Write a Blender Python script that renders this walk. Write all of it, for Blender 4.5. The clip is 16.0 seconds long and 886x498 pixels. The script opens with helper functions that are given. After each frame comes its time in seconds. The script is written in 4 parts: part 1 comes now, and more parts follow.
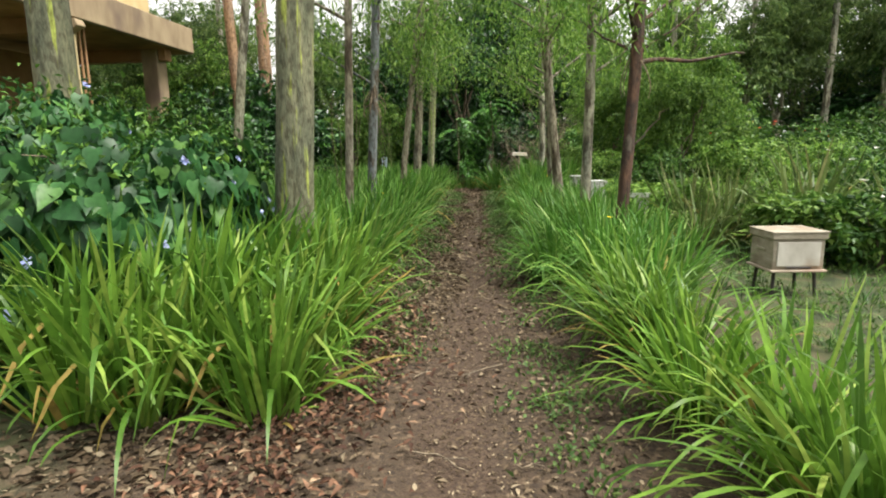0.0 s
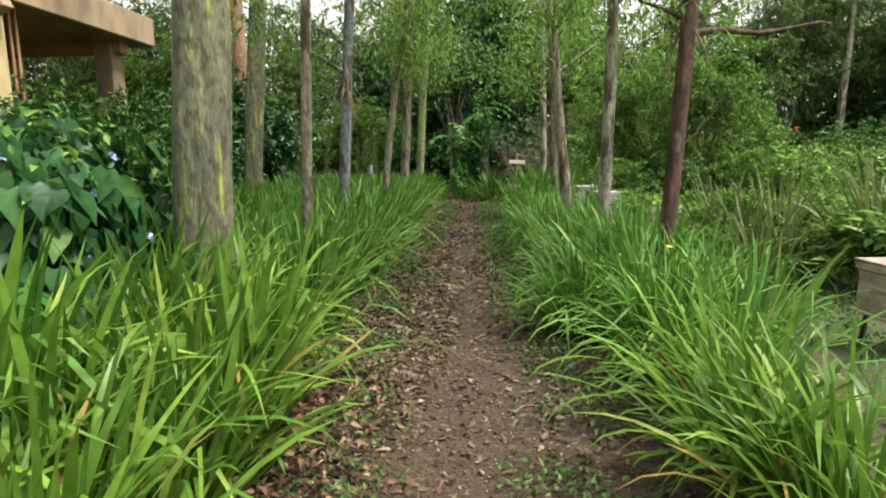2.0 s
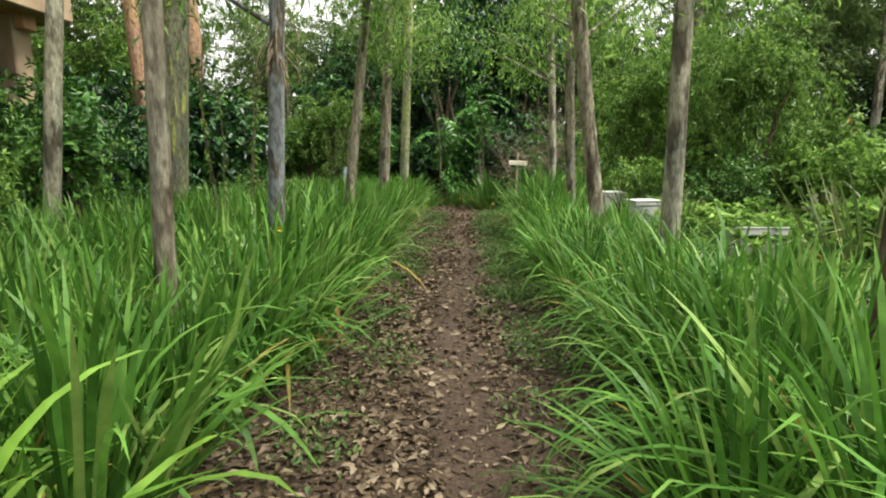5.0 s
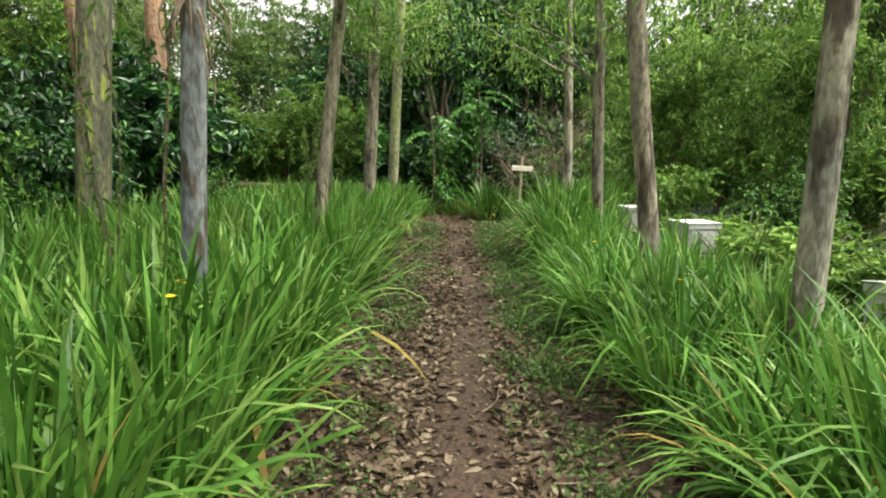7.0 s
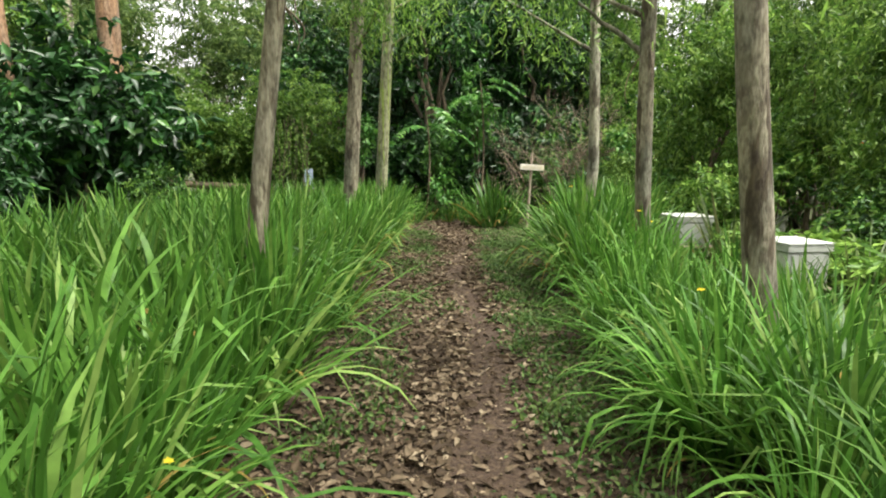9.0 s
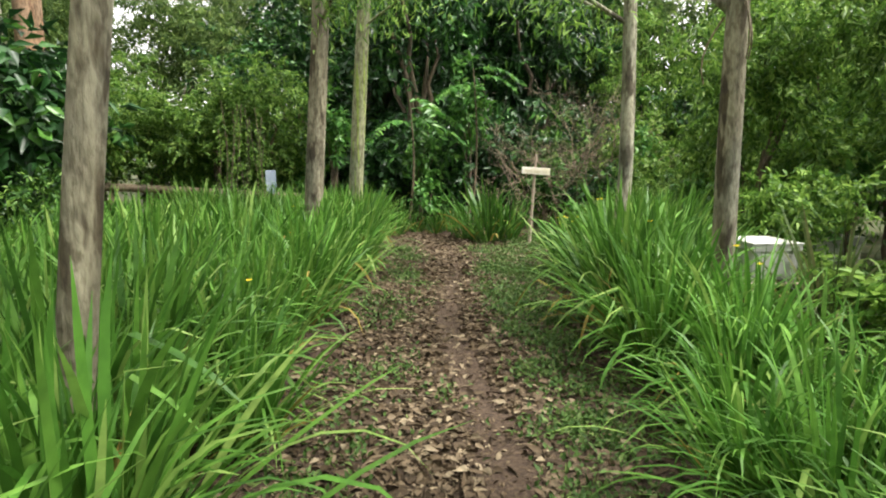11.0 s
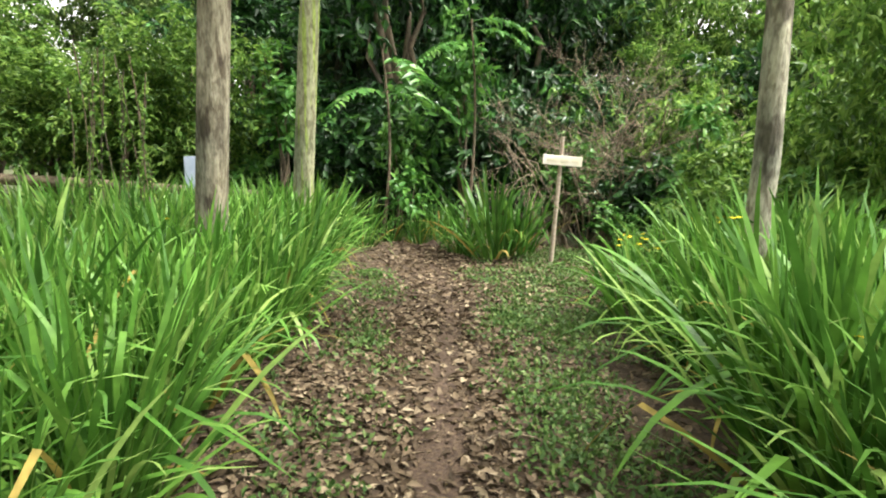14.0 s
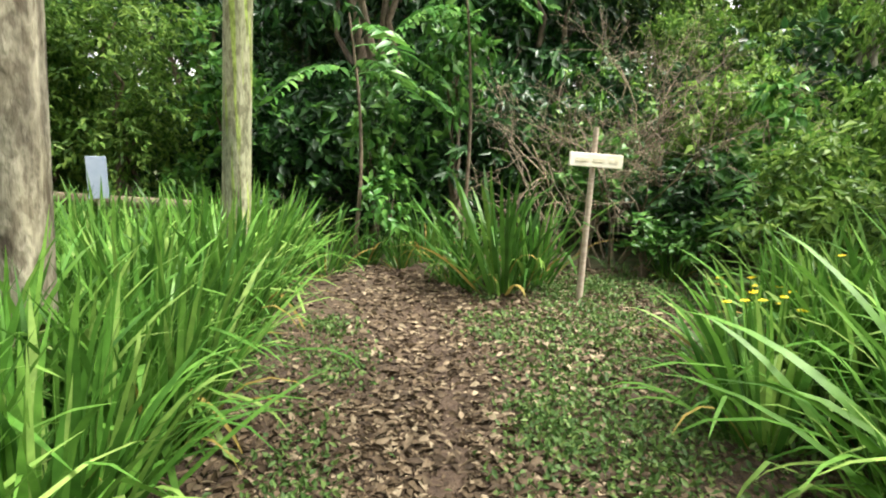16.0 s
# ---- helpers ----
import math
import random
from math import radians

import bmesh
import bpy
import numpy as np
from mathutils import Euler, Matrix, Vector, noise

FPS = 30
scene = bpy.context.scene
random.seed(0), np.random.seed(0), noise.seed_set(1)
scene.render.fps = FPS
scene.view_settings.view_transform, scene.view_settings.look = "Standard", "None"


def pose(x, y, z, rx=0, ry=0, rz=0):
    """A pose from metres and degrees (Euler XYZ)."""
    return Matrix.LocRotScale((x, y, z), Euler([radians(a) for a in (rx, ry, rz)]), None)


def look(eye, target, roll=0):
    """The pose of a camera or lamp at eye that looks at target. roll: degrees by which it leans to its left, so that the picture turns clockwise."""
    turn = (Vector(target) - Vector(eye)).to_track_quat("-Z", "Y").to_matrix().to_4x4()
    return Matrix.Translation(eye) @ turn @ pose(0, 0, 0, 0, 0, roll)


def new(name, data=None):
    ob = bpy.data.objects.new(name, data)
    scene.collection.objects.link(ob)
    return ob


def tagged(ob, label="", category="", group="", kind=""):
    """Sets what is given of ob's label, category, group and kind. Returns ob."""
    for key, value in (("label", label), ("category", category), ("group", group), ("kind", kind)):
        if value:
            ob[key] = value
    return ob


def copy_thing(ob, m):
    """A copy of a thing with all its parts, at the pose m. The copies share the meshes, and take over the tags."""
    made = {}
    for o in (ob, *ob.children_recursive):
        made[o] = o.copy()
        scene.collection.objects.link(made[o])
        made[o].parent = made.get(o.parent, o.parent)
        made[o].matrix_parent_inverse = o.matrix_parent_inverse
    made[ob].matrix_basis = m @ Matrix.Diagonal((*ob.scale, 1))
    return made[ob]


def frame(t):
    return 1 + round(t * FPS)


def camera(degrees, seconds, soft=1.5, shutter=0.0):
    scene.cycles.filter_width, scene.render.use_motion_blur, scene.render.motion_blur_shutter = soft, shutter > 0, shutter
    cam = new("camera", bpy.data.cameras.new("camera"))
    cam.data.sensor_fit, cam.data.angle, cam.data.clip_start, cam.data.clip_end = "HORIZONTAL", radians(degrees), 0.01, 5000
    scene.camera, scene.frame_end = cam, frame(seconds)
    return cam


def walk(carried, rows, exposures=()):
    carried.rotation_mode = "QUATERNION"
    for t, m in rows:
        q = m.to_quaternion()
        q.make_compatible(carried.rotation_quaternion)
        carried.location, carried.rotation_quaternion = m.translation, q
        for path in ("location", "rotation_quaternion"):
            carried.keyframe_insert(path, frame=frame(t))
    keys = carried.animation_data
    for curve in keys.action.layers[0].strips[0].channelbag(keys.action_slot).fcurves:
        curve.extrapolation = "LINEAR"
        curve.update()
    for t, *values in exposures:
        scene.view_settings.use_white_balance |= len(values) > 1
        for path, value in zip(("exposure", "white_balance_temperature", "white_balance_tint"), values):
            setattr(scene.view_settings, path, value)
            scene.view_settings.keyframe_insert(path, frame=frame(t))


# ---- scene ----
cam = camera(76.0, 16.0, soft=2.0)
PATH = [
    (0.0, 0.0, 0.0, 1.421, 80.12, 0.99, 3.3),
    (0.5, -0.014, 0.412, 1.392, 80.4, 0.92, 3.06),
    (1.0, -0.053, 0.831, 1.371, 80.61, 0.87, 2.9),
    (1.5, -0.062, 1.251, 1.353, 80.81, 0.73, 2.76),
    (2.0, -0.023, 1.676, 1.339, 81.06, 0.57, 2.6),
    (2.5, -0.012, 2.105, 1.298, 81.15, 0.56, 2.57),
    (3.0, 0.023, 2.529, 1.282, 81.23, 0.66, 2.46),
    (3.5, 0.043, 2.963, 1.278, 81.35, 0.69, 2.45),
    (4.0, 0.056, 3.406, 1.272, 81.36, 0.9, 2.25),
    (6.5, -0.233, 5.677, 1.357, 81.23, 0.15, 0.94),
    (7.0, -0.212, 6.132, 1.369, 81.39, -0.03, 0.72),
    (7.5, -0.219, 6.585, 1.361, 81.39, -0.09, 0.67),
    (8.0, -0.217, 7.055, 1.36, 81.39, -0.25, 0.5),
    (8.5, -0.238, 7.537, 1.353, 81.45, -0.06, 0.5),
    (9.0, -0.225, 8.012, 1.322, 81.43, -0.14, 0.45),
    (11.5, -0.31, 10.376, 1.381, 81.26, -0.53, -1.46),
    (12.0, -0.313, 10.846, 1.363, 81.02, -0.59, -1.56),
    (12.5, -0.296, 11.325, 1.34, 80.97, -0.74, -1.79),
    (13.0, -0.285, 11.815, 1.325, 80.69, -0.67, -1.88),
    (13.5, -0.27, 12.315, 1.334, 80.35, -0.82, -2.17),
    (14.0, -0.246, 12.807, 1.34, 80.16, -1.06, -2.62),
    (14.5, -0.257, 13.286, 1.338, 80.09, -0.94, -2.78),
    (15.0, -0.224, 13.757, 1.339, 80.02, -1.15, -3.15),
    (15.5, -0.212, 14.223, 1.342, 80.1, -1.15, -3.49),
    (16.0, -0.207, 14.681, 1.339, 79.86, -0.82, -4.29),
]
walk(cam, [(t, pose(x, y, z, rx, ry, rz)) for t, x, y, z, rx, ry, rz in PATH],
     exposures=[(0.0, 1.1), (4.0, 1.22), (9.0, 1.53), (11.5, 1.66), (13.0, 1.99), (16.0, 2.02)])

# ---- world and light ----
world = bpy.data.worlds.new("overcast_sky")
scene.world = world
world.use_nodes = True
wn, wl = world.node_tree.nodes, world.node_tree.links
wbg = wn["Background"]
sky = wn.new("ShaderNodeTexSky")
sky.sky_type = 'NISHITA'
sky.sun_disc = False
sky.sun_elevation, sky.sun_rotation = radians(62), radians(108)
sky.air_density, sky.dust_density, sky.ozone_density = 1.0, 6.0, 1.0
haze = wn.new("ShaderNodeMix")
haze.data_type = 'RGBA'
haze.inputs[0].default_value = 0.8
haze.inputs[7].default_value = (10.5, 10.2, 9.6, 1)
wl.new(sky.outputs[0], haze.inputs[6])
wl.new(haze.outputs[2], wbg.inputs[0])
wbg.inputs[1].default_value = 0.078

sun = new("sun", bpy.data.lights.new("sun", 'SUN'))
sun.data.energy, sun.data.angle, sun.data.color = 3.4, radians(22), (1.0, 0.96, 0.88)
sun.matrix_world = look((0, 0, 30), (-15, 5, 0))


# ---- materials ----
def shader(name):
    m = bpy.data.materials.new(name)
    m.use_nodes = True
    n, l = m.node_tree.nodes, m.node_tree.links
    return m, n, l, n["Principled BSDF"], n["Material Output"]


def ramp(n, stops):
    r = n.new("ShaderNodeValToRGB")
    e = r.color_ramp.elements
    while len(e) < len(stops):
        e.new(0.5)
    for el, (p, c) in zip(e, stops):
        el.position, el.color = p, (*c, 1)
    return r


def noise_tex(n, l, scale, detail=4, stretch=(1, 1, 1), coord="Object"):
    tc, mp, nz = n.new("ShaderNodeTexCoord"), n.new("ShaderNodeMapping"), n.new("ShaderNodeTexNoise")
    mp.inputs["Scale"].default_value = stretch
    nz.inputs["Scale"].default_value, nz.inputs["Detail"].default_value = scale, detail
    l.new(tc.outputs[coord], mp.inputs[0])
    l.new(mp.outputs[0], nz.inputs["Vector"])
    return nz


def mix(n, l, f, a, b, how='MIX'):
    x = n.new("ShaderNodeMix")
    x.data_type, x.blend_type = 'RGBA', how
    for s, v in ((0, f), (6, a), (7, b)):
        if hasattr(v, "links"):
            l.new(v, x.inputs[s])
        elif isinstance(v, tuple):
            x.inputs[s].default_value = (*v, 1)
        else:
            x.inputs[s].default_value = v
    return x.outputs[2]


def bump(n, l, height, strength, dist, bsdf):
    b = n.new("ShaderNodeBump")
    b.inputs["Strength"].default_value, b.inputs["Distance"].default_value = strength, dist
    l.new(height, b.inputs["Height"])
    l.new(b.outputs[0], bsdf.inputs["Normal"])


def leaf_mat(name, stops, through_light=0.35, rough=0.42, grain=30.0, gloss=0.25):
    """Leaves: each leaf its own tone, blotches inside it, some light passing through."""
    m, n, l, b, out = shader(name)
    geo = n.new("ShaderNodeNewGeometry")
    r = ramp(n, stops)
    l.new(geo.outputs["Random Per Island"], r.inputs[0])
    nz = noise_tex(n, l, grain, 3)
    tone = ramp(n, [(0.3, (0.72, 0.74, 0.7)), (0.7, (1.2, 1.16, 1.1))])
    l.new(nz.outputs[0], tone.inputs[0])
    c = mix(n, l, 1.0, r.outputs[0], tone.outputs[0], 'MULTIPLY')
    info = n.new("ShaderNodeObjectInfo")
    hs = n.new("ShaderNodeHueSaturation")
    mr = n.new("ShaderNodeMapRange")
    mr.inputs["To Min"].default_value, mr.inputs["To Max"].default_value = 0.78, 1.22
    l.new(info.outputs["Random"], mr.inputs["Value"])
    l.new(mr.outputs[0], hs.inputs["Value"])
    l.new(c, hs.inputs["Color"])
    l.new(hs.outputs[0], b.inputs["Base Color"])
    b.inputs["Roughness"].default_value = rough
    b.inputs["Specular IOR Level"].default_value = gloss
    bump(n, l, nz.outputs[0], 0.25, 0.01, b)
    tr, mx = n.new("ShaderNodeBsdfTranslucent"), n.new("ShaderNodeMixShader")
    l.new(hs.outputs[0], tr.inputs[0])
    mx.inputs[0].default_value = through_light
    l.new(b.outputs[0], mx.inputs[1])
    l.new(tr.outputs[0], mx.inputs[2])
    l.new(mx.outputs[0], out.inputs[0])
    return m


def bark_mat(name, base, pale, patch, patch_amount=0.5, streak=1.0, patch_stretch=(1.4, 1.4, 0.28)):
    """Bark: long upright streaks, peeling patches and fine cracks."""
    m, n, l, b, out = shader(name)
    s1 = noise_tex(n, l, 13, 6, (1, 1, 0.13 * streak))
    s2 = noise_tex(n, l, 3.2, 3, patch_stretch)
    s3 = noise_tex(n, l, 55, 5, (1, 1, 0.33))
    r1 = ramp(n, [(0.3, base), (0.72, pale)])
    l.new(s1.outputs[0], r1.inputs[0])
    lo = 0.5 + 0.3 * (0.5 - patch_amount)
    r2 = ramp(n, [(lo, (0, 0, 0)), (lo + 0.06, (1, 1, 1))])
    l.new(s2.outputs[0], r2.inputs[0])
    c = mix(n, l, r2.outputs[0], r1.outputs[0], patch)
    s4 = noise_tex(n, l, 2.1, 3, (1.6, 1.6, 0.5))
    r4 = ramp(n, [(0.35, (0.62, 0.68, 0.70)), (0.5, (1.0, 1.0, 0.98)), (0.66, (1.18, 1.18, 1.08))])
    l.new(s4.outputs[0], r4.inputs[0])
    c = mix(n, l, 0.85, c, r4.outputs[0], 'MULTIPLY')
    r3 = ramp(n, [(0.35, (0.62, 0.6, 0.58)), (0.6, (1.08, 1.08, 1.08))])
    l.new(s3.outputs[0], r3.inputs[0])
    c = mix(n, l, 0.8, c, r3.outputs[0], 'MULTIPLY')
    s5 = noise_tex(n, l, 24, 4, (1, 1, 0.45))
    r5 = ramp(n, [(0.40, (0.5, 0.46, 0.42)), (0.5, (1.0, 1.0, 1.0)), (0.66, (1.12, 1.12, 1.1))])
    l.new(s5.outputs[0], r5.inputs[0])
    c = mix(n, l, 0.8, c, r5.outputs[0], 'MULTIPLY')
    l.new(c, b.inputs["Base Color"])
    b.inputs["Roughness"].default_value = 0.85
    bump(n, l, s3.outputs[0], 0.6, 0.02, b)
    return m


def plain_mat(name, c1, c2, scale=12, rough=0.7, stretch=(1, 1, 1), stain=None, metal=0.0):
    m, n, l, b, out = shader(name)
    nz = noise_tex(n, l, scale, 5, stretch)
    r = ramp(n, [(0.32, c1), (0.68, c2)])
    l.new(nz.outputs[0], r.inputs[0])
    c = r.outputs[0]
    if stain:
        n2 = noise_tex(n, l, scale * 0.35, 3, (1, 1, 0.6))
        r2 = ramp(n, [(0.52, (0, 0, 0)), (0.7, (1, 1, 1))])
        l.new(n2.outputs[0], r2.inputs[0])
        c = mix(n, l, r2.outputs[0], c, stain)
    l.new(c, b.inputs["Base Color"])
    b.inputs["Roughness"].default_value, b.inputs["Metallic"].default_value = rough, metal
    bump(n, l, nz.outputs[0], 0.3, 0.01, b)
    return m


M_IRIS = leaf_mat("iris_leaf", [(0.0, (0.042, 0.12, 0.02)), (0.4, (0.078, 0.205, 0.03)), (0.8, (0.14, 0.295, 0.05)), (1.0, (0.27, 0.40, 0.11))], 0.3, 0.45, 14, 0.26)
M_IRIS_PALE = leaf_mat("young_strap_leaf", [(0.0, (0.055, 0.13, 0.018)), (0.4, (0.105, 0.225, 0.03)), (0.8, (0.18, 0.32, 0.045)), (1.0, (0.33, 0.42, 0.10))], 0.32, 0.38, 14, 0.32)
M_IRIS_DARK = leaf_mat("strap_leaf_dark", [(0.0, (0.03, 0.085, 0.016)), (0.6, (0.06, 0.165, 0.025)), (1.0, (0.15, 0.26, 0.05))], 0.32, 0.4, 14)
M_WITHER = leaf_mat("withered_leaf", [(0.0, (0.07, 0.042, 0.022)), (0.45, (0.17, 0.105, 0.05)), (0.7, (0.36, 0.30, 0.06)), (1.0, (0.22, 0.14, 0.08))], 0.25, 0.7, 20)
M_REED = leaf_mat("reed_leaf", [(0.0, (0.05, 0.085, 0.022)), (0.6, (0.115, 0.175, 0.05)), (1.0, (0.24, 0.25, 0.11))], 0.3, 0.5, 14)
M_PETAL_Y = leaf_mat("yellow_petal", [(0.0, (0.75, 0.55, 0.02)), (1.0, (0.85, 0.72, 0.05))], 0.3, 0.6, 40)
M_PETAL_B = leaf_mat("blue_petal", [(0.0, (0.36, 0.42, 0.85)), (1.0, (0.55, 0.60, 0.95))], 0.3, 0.6, 40)
M_PETAL_R = leaf_mat("red_petal", [(0.0, (0.6, 0.06, 0.02)), (1.0, (0.75, 0.14, 0.05))], 0.3, 0.6, 40)
M_PETAL_W = leaf_mat("white_petal", [(0.0, (0.7, 0.72, 0.7)), (1.0, (0.85, 0.85, 0.82))], 0.3, 0.6, 40)
M_VINE = leaf_mat("vine_leaf", [(0.0, (0.014, 0.055, 0.018)), (0.5, (0.032, 0.115, 0.034)), (0.85, (0.06, 0.18, 0.05)), (1.0, (0.11, 0.24, 0.055))], 0.18, 0.42, 25)
M_DARK = leaf_mat("dark_broad_leaf", [(0.0, (0.010, 0.032, 0.012)), (0.6, (0.022, 0.075, 0.02)), (0.9, (0.05, 0.15, 0.03)), (1.0, (0.10, 0.24, 0.04))], 0.2, 0.36, 25, 0.35)
M_MID = leaf_mat("shrub_leaf", [(0.0, (0.014, 0.048, 0.012)), (0.6, (0.056, 0.15, 0.026)), (1.0, (0.18, 0.32, 0.058))], 0.22, 0.42, 25)
M_LIGHT = leaf_mat("feathery_leaf", [(0.0, (0.045, 0.11, 0.02)), (0.5, (0.12, 0.245, 0.042)), (1.0, (0.27, 0.42, 0.09))], 0.42, 0.45, 25)
M_OLIVE = leaf_mat("gum_leaf", [(0.0, (0.05, 0.095, 0.028)), (0.6, (0.105, 0.18, 0.05)), (1.0, (0.20, 0.28, 0.08))], 0.45, 0.5, 25)
M_LITTER = leaf_mat("fallen_leaf", [(0.0, (0.04, 0.027, 0.017)), (0.3, (0.07, 0.049, 0.03)), (0.6, (0.122, 0.088, 0.056)), (0.85, (0.205, 0.158, 0.107)), (1.0, (0.34, 0.28, 0.195))], 0.1, 0.75, 40)
M_LITTER_RED = leaf_mat("red_brown_dead_leaf", [(0.0, (0.04, 0.019, 0.012)), (0.5, (0.09, 0.044, 0.027)), (0.9, (0.22, 0.12, 0.075)), (1.0, (0.34, 0.24, 0.16))], 0.1, 0.75, 40)
M_WEED = leaf_mat("ground_cover_leaf", [(0.0, (0.04, 0.09, 0.022)), (0.6, (0.085, 0.165, 0.042)), (1.0, (0.17, 0.25, 0.075))], 0.28, 0.5, 30)

M_SPRIG = leaf_mat("fresh_broad_leaf", [(0.0, (0.03, 0.10, 0.022)), (0.5, (0.065, 0.19, 0.036)), (1.0, (0.14, 0.30, 0.06))], 0.3, 0.38, 25, 0.35)
M_GUM_GREEN = bark_mat("green_gum_bark", (0.075, 0.085, 0.05), (0.215, 0.215, 0.135), (0.30, 0.35, 0.07), 0.22, patch_stretch=(4.5, 4.5, 0.5))
M_GUM_POLE = bark_mat("pale_green_bark", (0.19, 0.20, 0.11), (0.33, 0.33, 0.22), (0.25, 0.33, 0.07), 0.4, patch_stretch=(5, 5, 0.25))
M_GUM_BLUE = bark_mat("blue_grey_bark", (0.11, 0.125, 0.125), (0.24, 0.26, 0.27), (0.085, 0.065, 0.045), 0.35, patch_stretch=(3.0, 3.0, 0.8))
M_GUM_GREY = bark_mat("grey_gum_bark", (0.115, 0.10, 0.068), (0.36, 0.33, 0.25), (0.075, 0.058, 0.036), 0.34, patch_stretch=(3.2, 3.2, 0.7))
M_GUM_RED = bark_mat("red_brown_bark", (0.015, 0.010, 0.007), (0.13, 0.066, 0.04), (0.115, 0.09, 0.068), 0.3, streak=3.0, patch_stretch=(3.5, 3.5, 1.2))
M_GUM_PALE = bark_mat("pale_grey_bark", (0.17, 0.162, 0.115), (0.44, 0.425, 0.33), (0.095, 0.082, 0.056), 0.45, patch_stretch=(1.8, 1.8, 0.5))
M_GUM_ORANGE = bark_mat("orange_bark", (0.20, 0.11, 0.06), (0.38, 0.24, 0.14), (0.30, 0.2, 0.13), 0.45)
M_TWIG = bark_mat("twig_bark", (0.10, 0.075, 0.05), (0.22, 0.17, 0.12), (0.15, 0.11, 0.08), 0.4)
M_DEADWOOD = bark_mat("dead_twig_bark", (0.15, 0.115, 0.08), (0.31, 0.25, 0.175), (0.19, 0.15, 0.105), 0.4)


def ground_mat():
    m, n, l, b, out = shader("forest_ground")
    tc, sep = n.new("ShaderNodeTexCoord"), n.new("ShaderNodeSeparateXYZ")
    l.new(tc.outputs["Object"], sep.inputs[0])

    def calc(op, a, c=None):
        x = n.new("ShaderNodeMath")
        x.operation = op
        for s, v in enumerate((a, c)):
            if v is None:
                continue
            if hasattr(v, "links"):
                l.new(v, x.inputs[s])
            else:
                x.inputs[s].default_value = v
        return x.outputs[0]

    wob, grit, blot, fine = noise_tex(n, l, 1.3, 3), noise_tex(n, l, 45, 5), noise_tex(n, l, 5, 4), noise_tex(n, l, 160, 3)
    chips = n.new("ShaderNodeTexVoronoi")
    chips.inputs["Scale"].default_value = 38
    l.new(tc.outputs["Object"], chips.inputs["Vector"])
    chip_sep = n.new("ShaderNodeSeparateColor")
    l.new(chips.outputs["Color"], chip_sep.inputs[0])
    soil = ramp(n, [(0.3, (0.034, 0.02, 0.012)), (0.5, (0.062, 0.038, 0.023)), (0.7, (0.105, 0.072, 0.045))])
    l.new(grit.outputs[0], soil.inputs[0])
    duff = ramp(n, [(0.32, (0.028, 0.017, 0.010)), (0.5, (0.055, 0.036, 0.021)), (0.68, (0.11, 0.078, 0.046))])
    l.new(fine.outputs[0], duff.inputs[0])
    turf = ramp(n, [(0.35, (0.03, 0.042, 0.015)), (0.52, (0.06, 0.078, 0.025)), (0.7, (0.12, 0.09, 0.05))])
    l.new(blot.outputs[0], turf.inputs[0])
    # the trodden strip winds a little as it runs along y
    off = calc('ADD', sep.outputs[0], calc('MULTIPLY', calc('SUBTRACT', wob.outputs[0], 0.5), 0.22))
    swing = calc('SINE', calc('MULTIPLY', calc('SUBTRACT', sep.outputs[1], 10.5), math.pi / 3))
    off = calc('ABSOLUTE', calc('ADD', off, calc('ADD', calc('MULTIPLY', swing, -0.1), 0.03)))
    strip = n.new("ShaderNodeMapRange")
    strip.inputs["From Min"].default_value, strip.inputs["From Max"].default_value = 0.3, 0.14
    l.new(off, strip.inputs["Value"])
    wide = n.new("ShaderNodeMapRange")
    wide.inputs["From Min"].default_value, wide.inputs["From Max"].default_value = 1.6, 2.6
    l.new(off, wide.inputs["Value"])
    c = mix(n, l, strip.outputs[0], duff.outputs[0], soil.outputs[0])
    chip_tone = ramp(n, [(0.0, (0.022, 0.014, 0.009)), (0.5, (0.062, 0.039, 0.024)), (0.85, (0.12, 0.082, 0.048)), (1.0, (0.21, 0.15, 0.095))])
    l.new(chip_sep.outputs[0], chip_tone.inputs[0])
    chip_where = n.new("ShaderNodeMapRange")
    chip_where.inputs["From Min"].default_value, chip_where.inputs["From Max"].default_value = 0.45, 0.75
    chip_where.inputs["To Max"].default_value = 0.85
    l.new(chip_sep.outputs[1], chip_where.inputs["Value"])
    c = mix(n, l, calc('MULTIPLY', chip_where.outputs[0], calc('SUBTRACT', 1.0, calc('MULTIPLY', strip.outputs[0], 0.75))), c, chip_tone.outputs[0])
    c = mix(n, l, wide.outputs[0], c, turf.outputs[0])
    l.new(c, b.inputs["Base Color"])
    b.inputs["Roughness"].default_value = 0.95
    h = calc('ADD', calc('ADD', grit.outputs[0], calc('MULTIPLY', fine.outputs[0], 0.5)), calc('MULTIPLY', chip_sep.outputs[2], 0.6))
    bump(n, l, h, 0.7, 0.03, b)
    return m


M_GROUND = ground_mat()
M_CONCRETE = plain_mat("weathered_concrete", (0.24, 0.175, 0.105), (0.37, 0.285, 0.175), 3, 0.85, (1, 1, 0.4), (0.16, 0.11, 0.08))
M_SOFFIT = plain_mat("stained_soffit", (0.30, 0.16, 0.075), (0.44, 0.26, 0.13), 2, 0.85, (1, 1, 1), (0.14, 0.075, 0.045))
M_CREAM = plain_mat("cream_paint", (0.55, 0.42, 0.20), (0.66, 0.53, 0.29), 3, 0.7, (1, 1, 0.5), (0.4, 0.3, 0.16))
M_DARKWOOD = plain_mat("dark_frame_paint", (0.025, 0.02, 0.018), (0.05, 0.04, 0.035), 10, 0.5)
